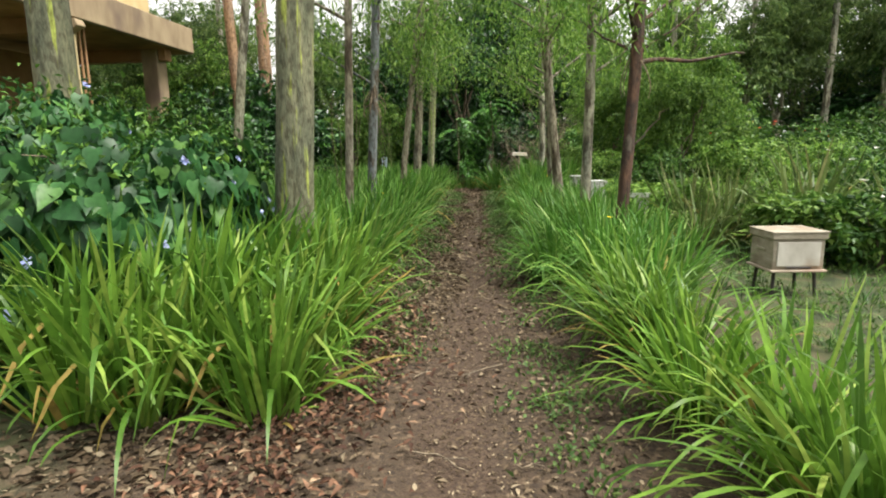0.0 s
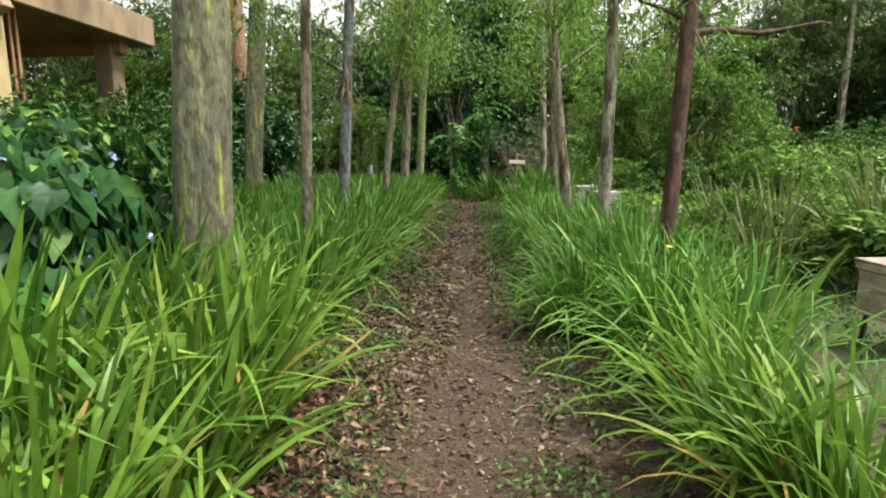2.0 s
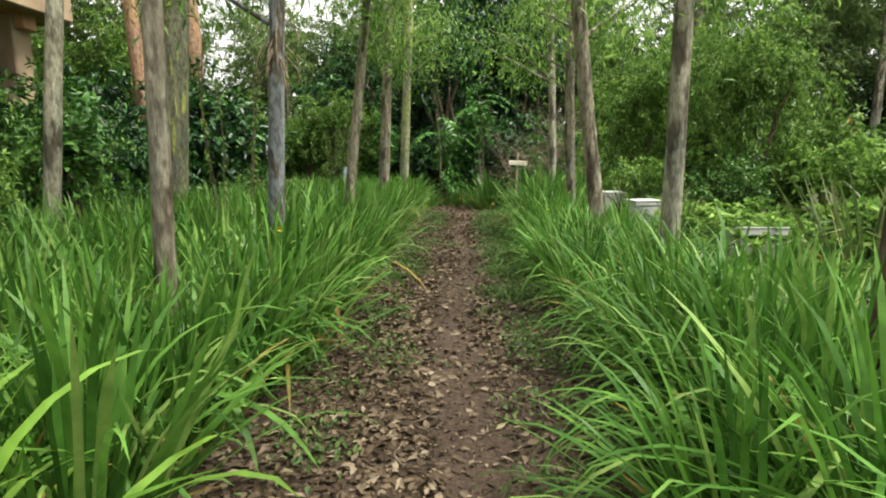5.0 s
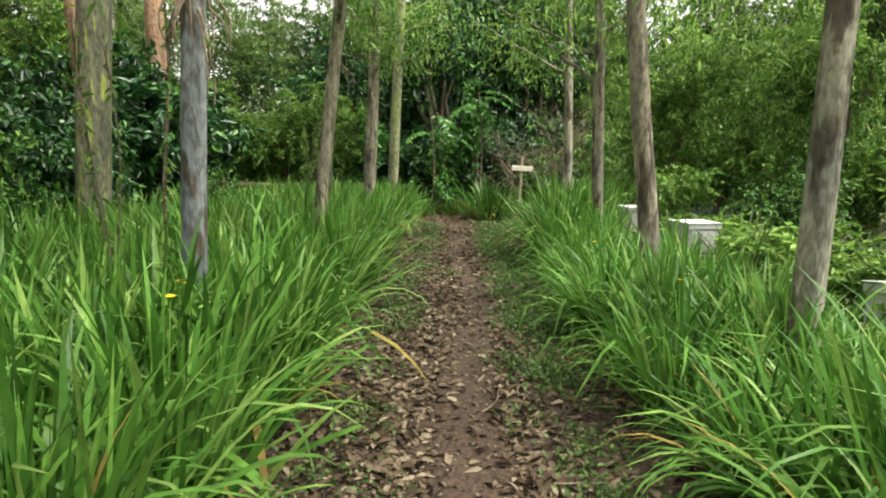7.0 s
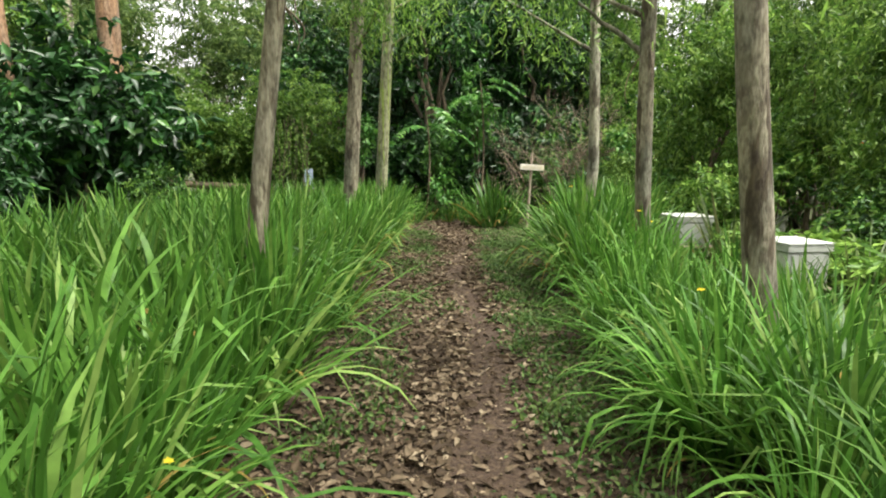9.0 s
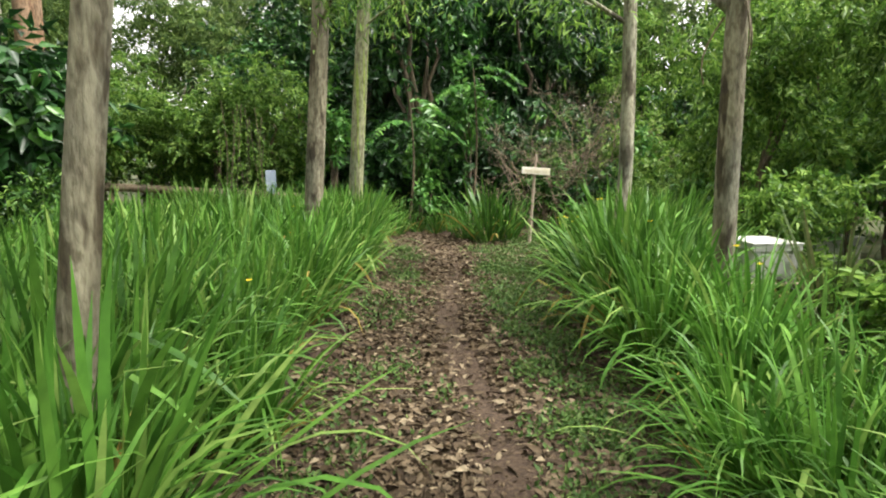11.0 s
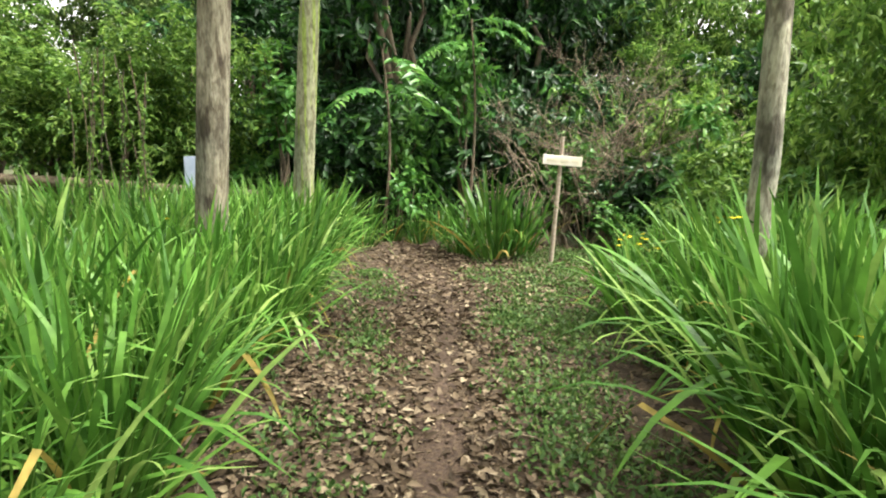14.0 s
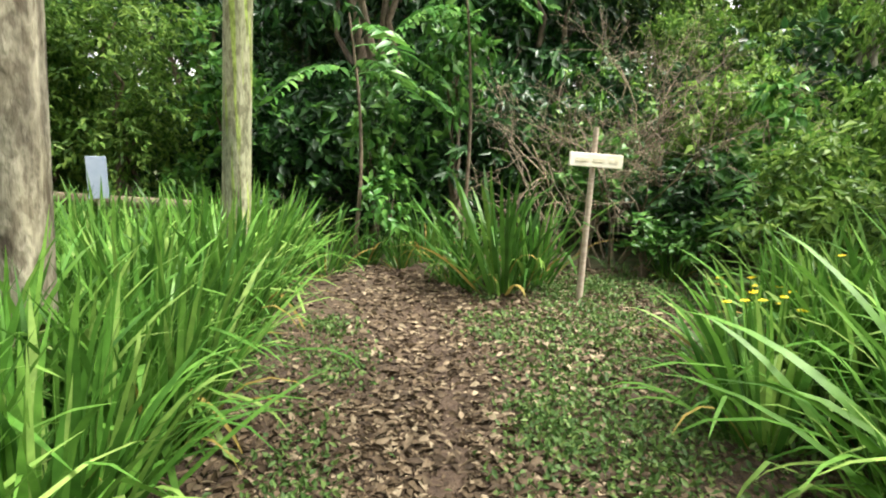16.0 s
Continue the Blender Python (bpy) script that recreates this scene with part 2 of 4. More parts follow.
M_GLASS = plain_mat("dusty_window_glass", (0.02, 0.022, 0.025), (0.05, 0.05, 0.05), 2, 0.12)
M_WOOD = plain_mat("weathered_timber", (0.30, 0.24, 0.18), (0.46, 0.39, 0.31), 8, 0.8, (1, 1, 6), (0.30, 0.2, 0.15))
M_HIVE = plain_mat("faded_hive_board", (0.20, 0.17, 0.12), (0.36, 0.32, 0.25), 7, 0.8, (1, 1, 2.2), (0.30, 0.17, 0.09))
M_HIVE_PALE = plain_mat("peeling_hive_front", (0.40, 0.37, 0.32), (0.55, 0.53, 0.47), 8, 0.8, (1, 1, 0.7), (0.33, 0.24, 0.16))
M_WHITE = plain_mat("chalky_white_paint", (0.36, 0.37, 0.35), (0.50, 0.51, 0.48), 7, 0.6, (1, 1, 1), (0.36, 0.33, 0.27))
M_SIGN = plain_mat("pale_sign_paint", (0.66, 0.63, 0.54), (0.80, 0.77, 0.68), 9, 0.6, (1, 1, 1), (0.66, 0.6, 0.42))
M_INK = plain_mat("faded_lettering", (0.60, 0.56, 0.42), (0.66, 0.61, 0.46), 20, 0.7)
M_TIN = plain_mat("pale_blue_sheet", (0.27, 0.33, 0.45), (0.40, 0.46, 0.57), 5, 0.45)
M_DARKMETAL = plain_mat("dark_metal_leg", (0.03, 0.03, 0.03), (0.07, 0.06, 0.05), 14, 0.6, metal=0.5)


# ---- mesh helpers ----
def mesh_np(name, verts, faces, mat):
    """A mesh from arrays: verts (n, 3), faces (m, k)."""
    me = bpy.data.meshes.new(name)
    faces = np.asarray(faces, dtype=np.int32)
    k = faces.shape[1]
    me.vertices.add(len(verts))
    me.vertices.foreach_set("co", np.asarray(verts, dtype=np.float32).ravel())
    me.loops.add(faces.size)
    me.loops.foreach_set("vertex_index", faces.ravel())
    me.polygons.add(len(faces))
    me.polygons.foreach_set("loop_start", np.arange(0, faces.size, k, dtype=np.int32))
    me.update(calc_edges=True)
    me.validate()
    me.materials.append(mat)
    return me


def part_np(name, data, parent, label=""):
    ob = new(name, data)
    ob.parent = parent
    return tagged(ob, label) if label else ob


def part(name, bm, material, parent, label=""):
    me = bpy.data.meshes.new(name)
    bm.to_mesh(me)
    bm.free()
    me.materials.append(material)
    return part_np(name, me, parent, label)


def box(bm, sx, sy, sz, m=None, bev=0.006):
    """A bevelled box, centred, at the pose m, added to bm."""
    b = bmesh.new()
    bmesh.ops.create_cube(b, size=1, matrix=Matrix.Diagonal((sx, sy, sz, 1)))
    bmesh.ops.bevel(b, geom=b.edges[:], offset=min(bev, min(sx, sy, sz) * 0.3), segments=1, affect='EDGES')
    if m:
        bmesh.ops.transform(b, matrix=m, verts=b.verts[:])
    me = bpy.data.meshes.new("tmp")
    b.to_mesh(me)
    b.free()
    bm.from_mesh(me)
    bpy.data.meshes.remove(me)
    return bm


def tube(points, radii, sides=8, rough=0.0, rng=None):
    """verts and quads of a round, tapering limb along points."""
    pts = np.asarray(points, float)
    n = len(pts)
    tan = np.gradient(pts, axis=0)
    tan /= np.linalg.norm(tan, axis=1, keepdims=True) + 1e-9
    ref = np.array([0.31, 0.95, 0.05])
    a = np.cross(tan, ref)
    a /= np.linalg.norm(a, axis=1, keepdims=True) + 1e-9
    b = np.cross(tan, a)
    th = np.linspace(0, 2 * np.pi, sides, endpoint=False)
    rr = np.asarray(radii)[:, None] * np.ones((1, sides))
    if rng is not None and rough:
        lobes = 1 + rough * rng.normal(size=(1, sides)) + 0.5 * rough * rng.normal(size=(n, sides))
        rr = rr * lobes
    v = pts[:, None, :] + rr[..., None] * (np.cos(th)[None, :, None] * a[:, None, :] + np.sin(th)[None, :, None] * b[:, None, :])
    i, j = np.meshgrid(np.arange(n - 1), np.arange(sides), indexing="ij")
    k = (j + 1) % sides
    f = np.stack([i * sides + j, i * sides + k, (i + 1) * sides + k, (i + 1) * sides + j], -1).reshape(-1, 4)
    return v.reshape(-1, 3), f


def join(pieces):
    vs, fs, o = [], [], 0
    for v, f in pieces:
        vs.append(v)
        fs.append(np.asarray(f) + o)
        o += len(v)
    return np.concatenate(vs), np.concatenate(fs)


def unit(v):
    return v / (np.linalg.norm(v, axis=-1, keepdims=True) + 1e-9)


def leaves(centres, dirs, length, width, rng, fold=0.25, droop=0.2, six=False, facing=None):
    """Leaf blades at centres, pointing along dirs, folded on the midrib: 2 faces each, or 4 with a fuller outline."""
    n = len(centres)
    d = unit(dirs)
    up = unit(rng.normal(size=(n, 3)) * 0.5 + (np.array([0, 0, 1.0]) if facing is None else facing))
    s = unit(np.cross(d, up))
    u = np.cross(s, d)
    L = (length * rng.uniform(0.6, 1.25, n))[:, None]
    Wd = (width * rng.uniform(0.7, 1.2, n))[:, None]
    base, tip = centres, centres + d * L - u * L * droop
    if six:
        p1, p2 = centres + d * L * 0.28, centres + d * L * 0.62 - u * L * droop * 0.3
        v = np.stack([base, p1 + s * Wd * 0.5 + u * Wd * fold, p2 + s * Wd * 0.36 + u * Wd * fold * 0.7, tip,
                      p2 - s * Wd * 0.36 + u * Wd * fold * 0.7, p1 - s * Wd * 0.5 + u * Wd * fold, p1, p2], 1)
        o = np.arange(n)[:, None, None] * 8
        tri = np.array([[0, 6, 1], [6, 7, 2], [6, 2, 1], [7, 3, 2], [0, 5, 6], [5, 4, 7], [5, 7, 6], [4, 3, 7]])
        return v.reshape(-1, 3), (tri[None] + o).reshape(-1, 3)
    mid = centres + d * L * 0.42
    v = np.stack([base, mid + s * Wd * 0.5 + u * Wd * fold, tip, mid - s * Wd * 0.5 + u * Wd * fold], 1)
    o = np.arange(n)[:, None, None] * 4
    tri = np.array([[0, 2, 1], [0, 3, 2]])
    return v.reshape(-1, 3), (tri[None] + o).reshape(-1, 3)


def blades(n, rng, h0, h1, width, spread, reach, droop, radius, seg=6, az=None, pull=0.0):
    """Strap-shaped leaves that rise from a tuft and arch outwards, more of them towards +x where pull is set."""
    th = (rng.vonmises(0, pull, n) if pull else rng.uniform(0, 2 * np.pi, n)) if az is None else az
    out = np.stack([np.cos(th), np.sin(th), 0 * th], 1)
    side = np.stack([-np.sin(th), np.cos(th), 0 * th], 1)
    turn = rng.uniform(-1.0, 1.0, n)[:, None]
    side = unit(side * np.cos(turn) + out * np.sin(turn))
    base = out * (radius * np.sqrt(rng.uniform(0, 1, n)))[:, None] + rng.normal(size=(n, 3)) * np.array([0.02, 0.02, 0])
    L = rng.uniform(h0, h1, n)
    lean = np.clip(rng.normal(spread, 0.22, n), 0.02, 1.2)
    bend = np.clip(rng.normal(droop, droop * 0.6, n), 0.0, 2.4)
    st = np.linspace(0, 1, seg + 1)
    ang = lean[:, None] + bend[:, None] * st[None, :] ** 2.2
    snap = (rng.uniform(size=n) < 0.11)[:, None] * rng.uniform(0.7, 1.7, n)[:, None] * (st[None, :] > rng.uniform(0.35, 0.8, n)[:, None])
    ang = np.minimum(ang + snap, 2.7)
    ds = L[:, None] / seg
    r = np.concatenate([np.zeros((n, 1)), np.cumsum(np.sin(ang[:, :-1]) * ds, 1)], 1) * (1 + reach)
    z = np.concatenate([np.zeros((n, 1)), np.cumsum(np.cos(ang[:, :-1]) * ds, 1)], 1)
    c = base[:, None, :] + out[:, None, :] * r[..., None]
    c[..., 2] = np.maximum(z, 0.012)
    w = width * rng.uniform(0.7, 1.25, n)[:, None] * np.interp(st, [0, 0.15, 0.6, 0.88, 1], [0.7, 0.95, 1, 0.62, 0.03])[None, :]
    v = np.stack([c - side[:, None, :] * w[..., None] * 0.5, c + side[:, None, :] * w[..., None] * 0.5], 2)
    i, j = np.meshgrid(np.arange(n), np.arange(seg), indexing="ij")
    o = i * (seg + 1) * 2 + j * 2
    f = np.stack([o, o + 1, o + 3, o + 2], -1).reshape(-1, 4)
    return v.reshape(-1, 3), f


def empty(name, x=0, y=0, z=0, rz=0):
    ob = new(name)
    ob.matrix_basis = pose(x, y, z, 0, 0, rz)
    return ob


def crown_points(rng, dims, n, lumps=9, hollow=0.45, lump_size=(0.28, 0.55)):
    """Points in an uneven crown made of many overlapping lumps, mostly near its outside."""
    a = unit(rng.normal(size=(lumps, 3)))
    cen = a * rng.uniform(0.2, 0.85, (lumps, 1)) * np.array(dims) * 0.5
    rad = rng.uniform(*lump_size, lumps)
    k = rng.integers(0, lumps, n)
    d = unit(rng.normal(size=(n, 3)))
    r = rng.uniform(hollow, 1, n) ** 0.6
    p = cen[k] + d * r[:, None] * rad[k][:, None] * np.array(dims) * 0.5
    return p, unit(d + np.array([0, 0, 0.15]))


# ---- ground ----
def build_ground():
    """One sheet to the horizon, finely cut and uneven along the path."""
    xs = np.concatenate([[-900, -200, -60, -25, -12, -6, -4], np.arange(-3, 3.01, 0.12), [4, 6, 12, 25, 60, 200, 900]])
    ys = np.concatenate([[-900, -200, -60, -20, -8, -3], np.arange(-1, 22.01, 0.12), [24, 28, 35, 60, 200, 900]])
    X, Y = np.meshgrid(xs, ys, indexing="ij")
    Z = np.zeros_like(X)
    for i in range(X.shape[0]):
        for j in range(X.shape[1]):
            x, y = X[i, j], Y[i, j]
            if abs(x) < 4 and -2 < y < 23:
                Z[i, j] = 0.035 * noise.noise((x * 1.1, y * 1.1, 0)) + 0.016 * noise.noise((x * 5, y * 5, 3)) - 0.03 * math.exp(-((x + 0.05) / 0.3) ** 2)
    v = np.stack([X, Y, Z], -1).reshape(-1, 3)
    i, j = np.meshgrid(np.arange(len(xs) - 1), np.arange(len(ys) - 1), indexing="ij")
    w = len(ys)
    f = np.stack([i * w + j, (i + 1) * w + j, (i + 1) * w + j + 1, i * w + j + 1], -1).reshape(-1, 4)
    me = mesh_np("ground", v, f, M_GROUND)
    me.polygons.foreach_set("use_smooth", np.ones(len(me.polygons), bool))
    tagged(new("ground", me), "brown earth footpath with dry leaf litter and sparse turf", "ground", kind="structure")


build_ground()


# ---- trees ----
def tree(name, x, y, lean, dia, height, bark, label, lean_y=0.0, crown=True, bend=0.08, limbs=(), seed=0, leaf=None, crown_from=5.5, flare=1.25, kink=0.0, strips=0, low=0, knobs=0.04):
    """A planted gum tree: tapered trunk, limbs, a high thin crown."""
    rng = np.random.default_rng(seed + 100)
    root = empty(name, x, y, 0, 0)
    zs = np.concatenate([[-0.1, 0.0, 0.12, 0.35], np.arange(0.8, height + 0.01, 0.5)])
    ph = rng.uniform(0, 6, 2)
    px = lean * zs + bend * np.sin(zs * 0.55 + ph[0]) - bend * math.sin(ph[0])
    px = px + kink * np.interp(zs, [0, 0.35, 0.9, 1.3], [-1, -0.75, -0.1, 0])
    py = lean_y * zs + bend * np.sin(zs * 0.5 + ph[1]) - bend * math.sin(ph[1])
    rad = 0.5 * dia * np.interp(zs, [-0.1, 0.12, 0.5, height * 0.5, height], [flare * 1.1, flare * 0.98, 1.03, 0.8, 0.3])
    me = mesh_np("trunk", *tube(np.stack([px, py, zs], 1), rad, 14, knobs, rng), bark)
    me.polygons.foreach_set("use_smooth", np.ones(len(me.polygons), bool))
    part_np("trunk", me, root)
    at = lambda z: np.array([np.interp(z, zs, px), np.interp(z, zs, py), z])
    for k in range(strips):
        a = rng.uniform(0, 6.28)
        z0, ln = rng.uniform(2.15, 2.6), rng.uniform(0.2, 0.5)
        s = np.linspace(0, 1, 6)
        r0 = dia * 0.5
        p = at(z0)[None] + np.stack([math.cos(a) * (r0 + 0.12 * np.sin(s * 2.2)), math.sin(a) * (r0 + 0.12 * np.sin(s * 2.2)), -s * ln], 1)
        part_np("bark_strip", mesh_np("bark_strip", *tube(p, 0.009 * np.interp(s, [0, 1], [1, 0.5]), 5), M_DEADWOOD), root, "hanging strip of shed bark")
    for (z0, az, ln, rise, r) in limbs:
        s = np.linspace(0, 1, 9)
        d = np.array([math.cos(az), math.sin(az), 0])
        p = at(z0)[None] + d[None] * (s * ln)[:, None]
        p[:, 2] += rise * s + 0.018 * np.sin(s * 9) * ln
        p[:, :2] += rng.normal(size=(9, 2)) * 0.025 * s[:, None]
        me = mesh_np("limb", *tube(p, r * np.interp(s, [0, 1], [1, 0.25]), 7), bark)
        part_np("limb", me, root)
    if crown:
        cp, cd = [], []
        for k in range(9 + low):
            z0 = rng.uniform(crown_from, height) if k < 9 else rng.uniform(2.35, 4.6)
            az, ln = rng.uniform(0, 2 * math.pi), rng.uniform(0.7, 1.7)
            s = np.linspace(0, 1, 6)
            p = at(z0)[None] + np.array([math.cos(az), math.sin(az), 0.55])[None] * (s * ln)[:, None]
            part_np("branch", mesh_np("branch", *tube(p, 0.028 * np.interp(s, [0, 1], [1, 0.2]), 5), bark), root)
            n = 150 if k < 9 else 330
            t = rng.uniform(0.2, 1.1, n)
            c = p[0][None] + (p[-1] - p[0])[None] * t[:, None] + rng.normal(size=(n, 3)) * 0.28
            cp.append(c)
            cd.append(rng.normal(size=(n, 3)) * 0.6 + np.array([0, 0, -0.7]))
        me = mesh_np("crown", *leaves(np.concatenate(cp), np.concatenate(cd), 0.15, 0.03, rng, 0.1, 0.1), leaf or M_OLIVE)
        part_np("crown", me, root)
    return tagged(root, label, "tree", "planted gum trees along the path")


GREEN_LBL = "smooth grey-green gum trunk with yellow-green peeling streaks"
GREY_LBL = "slender grey-brown gum trunk rising from strap-leaved grass"
tree("gum_tree", -4.36, 5.9, -0.01, 0.42, 11, M_GUM_GREEN, GREEN_LBL, seed=1, bend=0.02)
tree("gum_tree", -1.74, 5.1, 0.07, 0.335, 13, M_GUM_GREEN, "thick " + GREEN_LBL, seed=2, bend=0.02)
tree("gum_tree", -1.68, 7.28, 0.05, 0.11, 10, M_GUM_GREY, GREY_LBL, seed=3, bend=0.02, low=4, leaf=M_LIGHT)
tree("gum_tree", -1.80, 9.5, 0.045, 0.145, 11, M_GUM_BLUE, "blue-grey gum trunk with shaggy hanging bark strips", seed=4, bend=0.03, strips=20, low=6, leaf=M_LIGHT)
tree("gum_tree", -1.62, 11.85, 0.12, 0.13, 10, M_GUM_GREY, "leaning slender grey-brown gum trunk in tall grass", seed=5, bend=0.04, low=8, strips=4, leaf=M_LIGHT)
tree("gum_tree", -1.82, 17.1, 0.05, 0.235, 12, M_GUM_GREY, "stout straight grey gum trunk beside the path", seed=6, bend=0.02, low=7, leaf=M_LIGHT)
tree("gum_tree", -1.60, 19.5, 0.055, 0.22, 12, M_GUM_POLE, "pale green smooth pole-like gum trunk", seed=7, bend=0.01, low=5, leaf=M_LIGHT)
tree("gum_tree", -4.19, 12.3, 0.08, 0.34, 13, M_GUM_GREEN, "thick grey-green gum trunk among the grass", seed=8, bend=0.02)
tree("gum_tree", -4.49, 10.2, 0.13, 0.17, 12, M_GUM_PALE, "pale grey leaning gum trunk behind the vine", seed=9, bend=0.03)
tree("gum_tree", -7.6, 20.75, 0.0, 0.5, 15, M_GUM_ORANGE, "tall orange-brown gum trunk behind the shrubs", seed=10, bend=0.05, crown_from=8)
tree("gum_tree", -7.0, 16.9, 0.0, 0.32, 14, M_GUM_ORANGE, "reddish-brown gum trunk beside the building", seed=11, bend=0.05, crown_from=8)
tree("gum_tree", 1.60, 6.55, 0.058, 0.12, 11, M_GUM_RED, "red-brown stringy-barked trunk with one long side limb", seed=12, bend=0.05, knobs=0.11, strips=4, low=5, leaf=M_LIGHT,
     limbs=[(2.32, 0.12, 1.3, 0.1, 0.032), (2.38, 0.2, 1.0, 0.75, 0.014), (2.42, 2.6, 0.7, 0.45, 0.02), (1.35, 0.3, 0.5, 0.5, 0.012)])
tree("gum_tree", 1.71, 9.15, 0.012, 0.155, 12, M_GUM_PALE, "pale leaning gum trunk with dark bark patches", seed=13, bend=0.03, low=6, leaf=M_LIGHT)
tree("gum_tree", 1.70, 11.3, -0.125, 0.18, 12, M_GUM_GREY, "grey-brown gum trunk with peeling bark", seed=14, bend=0.04, low=8, leaf=M_LIGHT)
tree("gum_tree", 1.81, 13.85, -0.035, 0.16, 11, M_GUM_GREY, "dark grey-brown gum trunk in strap-leaved grass", seed=15, bend=0.05, limbs=[(2.35, 2.7, 0.9, 0.8, 0.035)], strips=3, low=8, leaf=M_LIGHT)
tree("gum_tree", 1.83, 16.1, 0.0, 0.15, 11, M_GUM_PALE, "grey gum trunk curved at its base", seed=16, bend=0.06, kink=0.13, low=5, leaf=M_LIGHT)

# ---- strap-leaved clumps along the path ----
IRIS_MESH = {}


def iris_variant(seed, n, h0, h1, width, spread, droop, mat, dead, flowers, label, pull=0.0):
    """A tuft: massed leaves, some long single blades that arch out of it, withered ones and flowers."""
    rng = np.random.default_rng(seed)
    root = empty("iris_clump")
    pieces = [blades(int(n * 0.5), rng, h0 * 1.1, h1, width, spread * 0.55, 0.0, droop * 0.55, 0.19, 6, None, pull * 0.6),
              blades(int(n * 0.32), rng, h0 * 0.9, h1 * 1.05, width * 0.9, spread * 1.25, 0.05, droop * 1.6, 0.19, 8, None, pull),
              blades(int(n * 0.08), rng, h0 * 0.4, h1 * 0.55, width * 0.75, spread * 1.6, 0.05, droop * 1.2, 0.22, 4)]
    v, f = join(pieces)
    IRIS_MESH[root.name] = (v, f)
    part_np("foliage", mesh_np("foliage", v, f, mat), root)
    for k in range(5):
        me = mesh_np("leaf_blade", *blades(1, rng, h1 * 0.85, h1 * 1.08, width * 1.2, spread * 1.2, 0.08, droop * 1.6, 0.15, 10, None, pull), mat)
        part_np("leaf_blade", me, root)
    for k in range(dead):
        me = mesh_np("withered_leaf", *blades(1, rng, h0 * 0.5, h1 * 0.9, width * 0.9, 0.75, 0.05, 1.5, 0.2, 7), M_WITHER)
        part_np("withered_leaf", me, root, "yellow-brown withered leaf blade")
    for k in range(flowers):
        az, r = rng.uniform(0, 6.28), rng.uniform(0.05, 0.32)
        c = np.array([r * math.cos(az), r * math.sin(az), h1 * rng.uniform(0.62, 0.86)])
        d = np.stack([[math.cos(a), math.sin(a), 0.3] for a in np.linspace(0, 2 * math.pi, 7)[:6]])
        fl = part_np("yellow_flower", mesh_np("yellow_flower", *leaves(np.repeat(c[None], 6, 0), d, 0.035, 0.02, rng, 0.1, 0.2, True), M_PETAL_Y), root, "small yellow iris flower")
        st = np.linspace(0, 1, 5)[:, None]
        part_np("flower_stalk", mesh_np("flower_stalk", *tube(np.array([0, 0, 0.0])[None] * (1 - st) + c[None] * st, [0.004] * 5, 5), mat), fl)
    return tagged(root, label, "plant", "strap-leaved clumps lining the path")


LBL_L = "dense upright clump of bright green strap leaves"
LBL_R = "arching clump of bright green strap leaves spilling over the path"
UP = [iris_variant(20 + k, 140, 0.5, 1.2, 0.033, 0.34, 0.9, M_IRIS, 3 + k % 3, 1 if k == 1 else 0, LBL_L, 0.45) for k in range(6)]
ARCH = [iris_variant(40 + k, 150, 0.55, 1.3, 0.029, 0.5, 1.5, M_IRIS, 4 + k % 2, 1 if k == 2 else 0, LBL_R, 1.2) for k in range(6)]
UP_PALE = [iris_variant(90 + k, 100, 0.5, 1.12, 0.037, 0.40, 0.95, M_IRIS_PALE, 5, 0, "clump of broad yellow-green strap leaves at the path's edge", 0.7) for k in range(3)]
ARCH_PALE = [iris_variant(95 + k, 130, 0.5, 1.25, 0.034, 0.52, 1.4, M_IRIS_PALE, 4, 0, "arching clump of yellow-green strap leaves beside the path", 1.3) for k in range(3)]
DARKC = [iris_variant(60 + k, 70, 0.6, 0.95, 0.03, 0.5, 1.2, M_IRIS_DARK, 6, 0, "dark green strap-leaved clump at the wood's edge") for k in range(2)]
BRIGHT_LBL = "young broad-leaved sapling with bright fresh leaves"
YELLOW = [iris_variant(66, 60, 0.7, 1.05, 0.036, 0.42, 0.9, M_IRIS, 1, 6, "strap-leaved clump with several yellow flowers")]


def plant(kinds, spots, rng, lo=0.85, hi=1.12, facing=0, stray=180):
    """One clump at each spot (x, y, scale), turned to facing, give or take; the first of each kind is set down last."""
    ms = [pose(x, y, 0, rng.uniform(-9, 9), rng.uniform(-9, 9), (200 if x > 0 and facing < 0 else facing) + (rng.uniform(-180, 180) if stray >= 180 else rng.normal(0, stray))) @ Matrix.Scale(s * rng.uniform(lo, hi), 4) for x, y, s in spots]
    for m in ms[len(kinds):]:
        copy_thing(kinds[int(rng.integers(0, len(kinds)))], m)
    for src, m in zip(kinds, ms):
        src.matrix_basis = m


def edge_left(y):
    return float(np.interp(y, [0, 2, 3.7, 5, 9.3, 12.6, 15, 17.6, 19.8], [-1.25, -1.1, -1.02, -1.1, -1.12, -1.16, -1.28, -1.02, -1.3]))


def edge_right(y):
    return float(np.interp(y, [0, 2, 3.7, 6, 9.3, 12.6, 15, 16, 17.5, 18.5], [1.25, 1.15, 1.0, 0.84, 0.84, 0.98, 1.2, 1.36, 1.95, 2.4]))


def width_left(y):
    return float(np.interp(y, [0, 3.4, 3.8, 5, 6.5, 8, 12, 20], [2.0, 1.9, 1.3, 1.2, 1.3, 2.4, 3.0, 2.6]))


def width_right(y):
    return float(np.interp(y, [0, 4.7, 5.6, 7, 9, 10, 13, 14, 18], [0.3, 0.35, 0.85, 1.1, 1.28, 1.1, 0.8, 0.8, 0.9]))


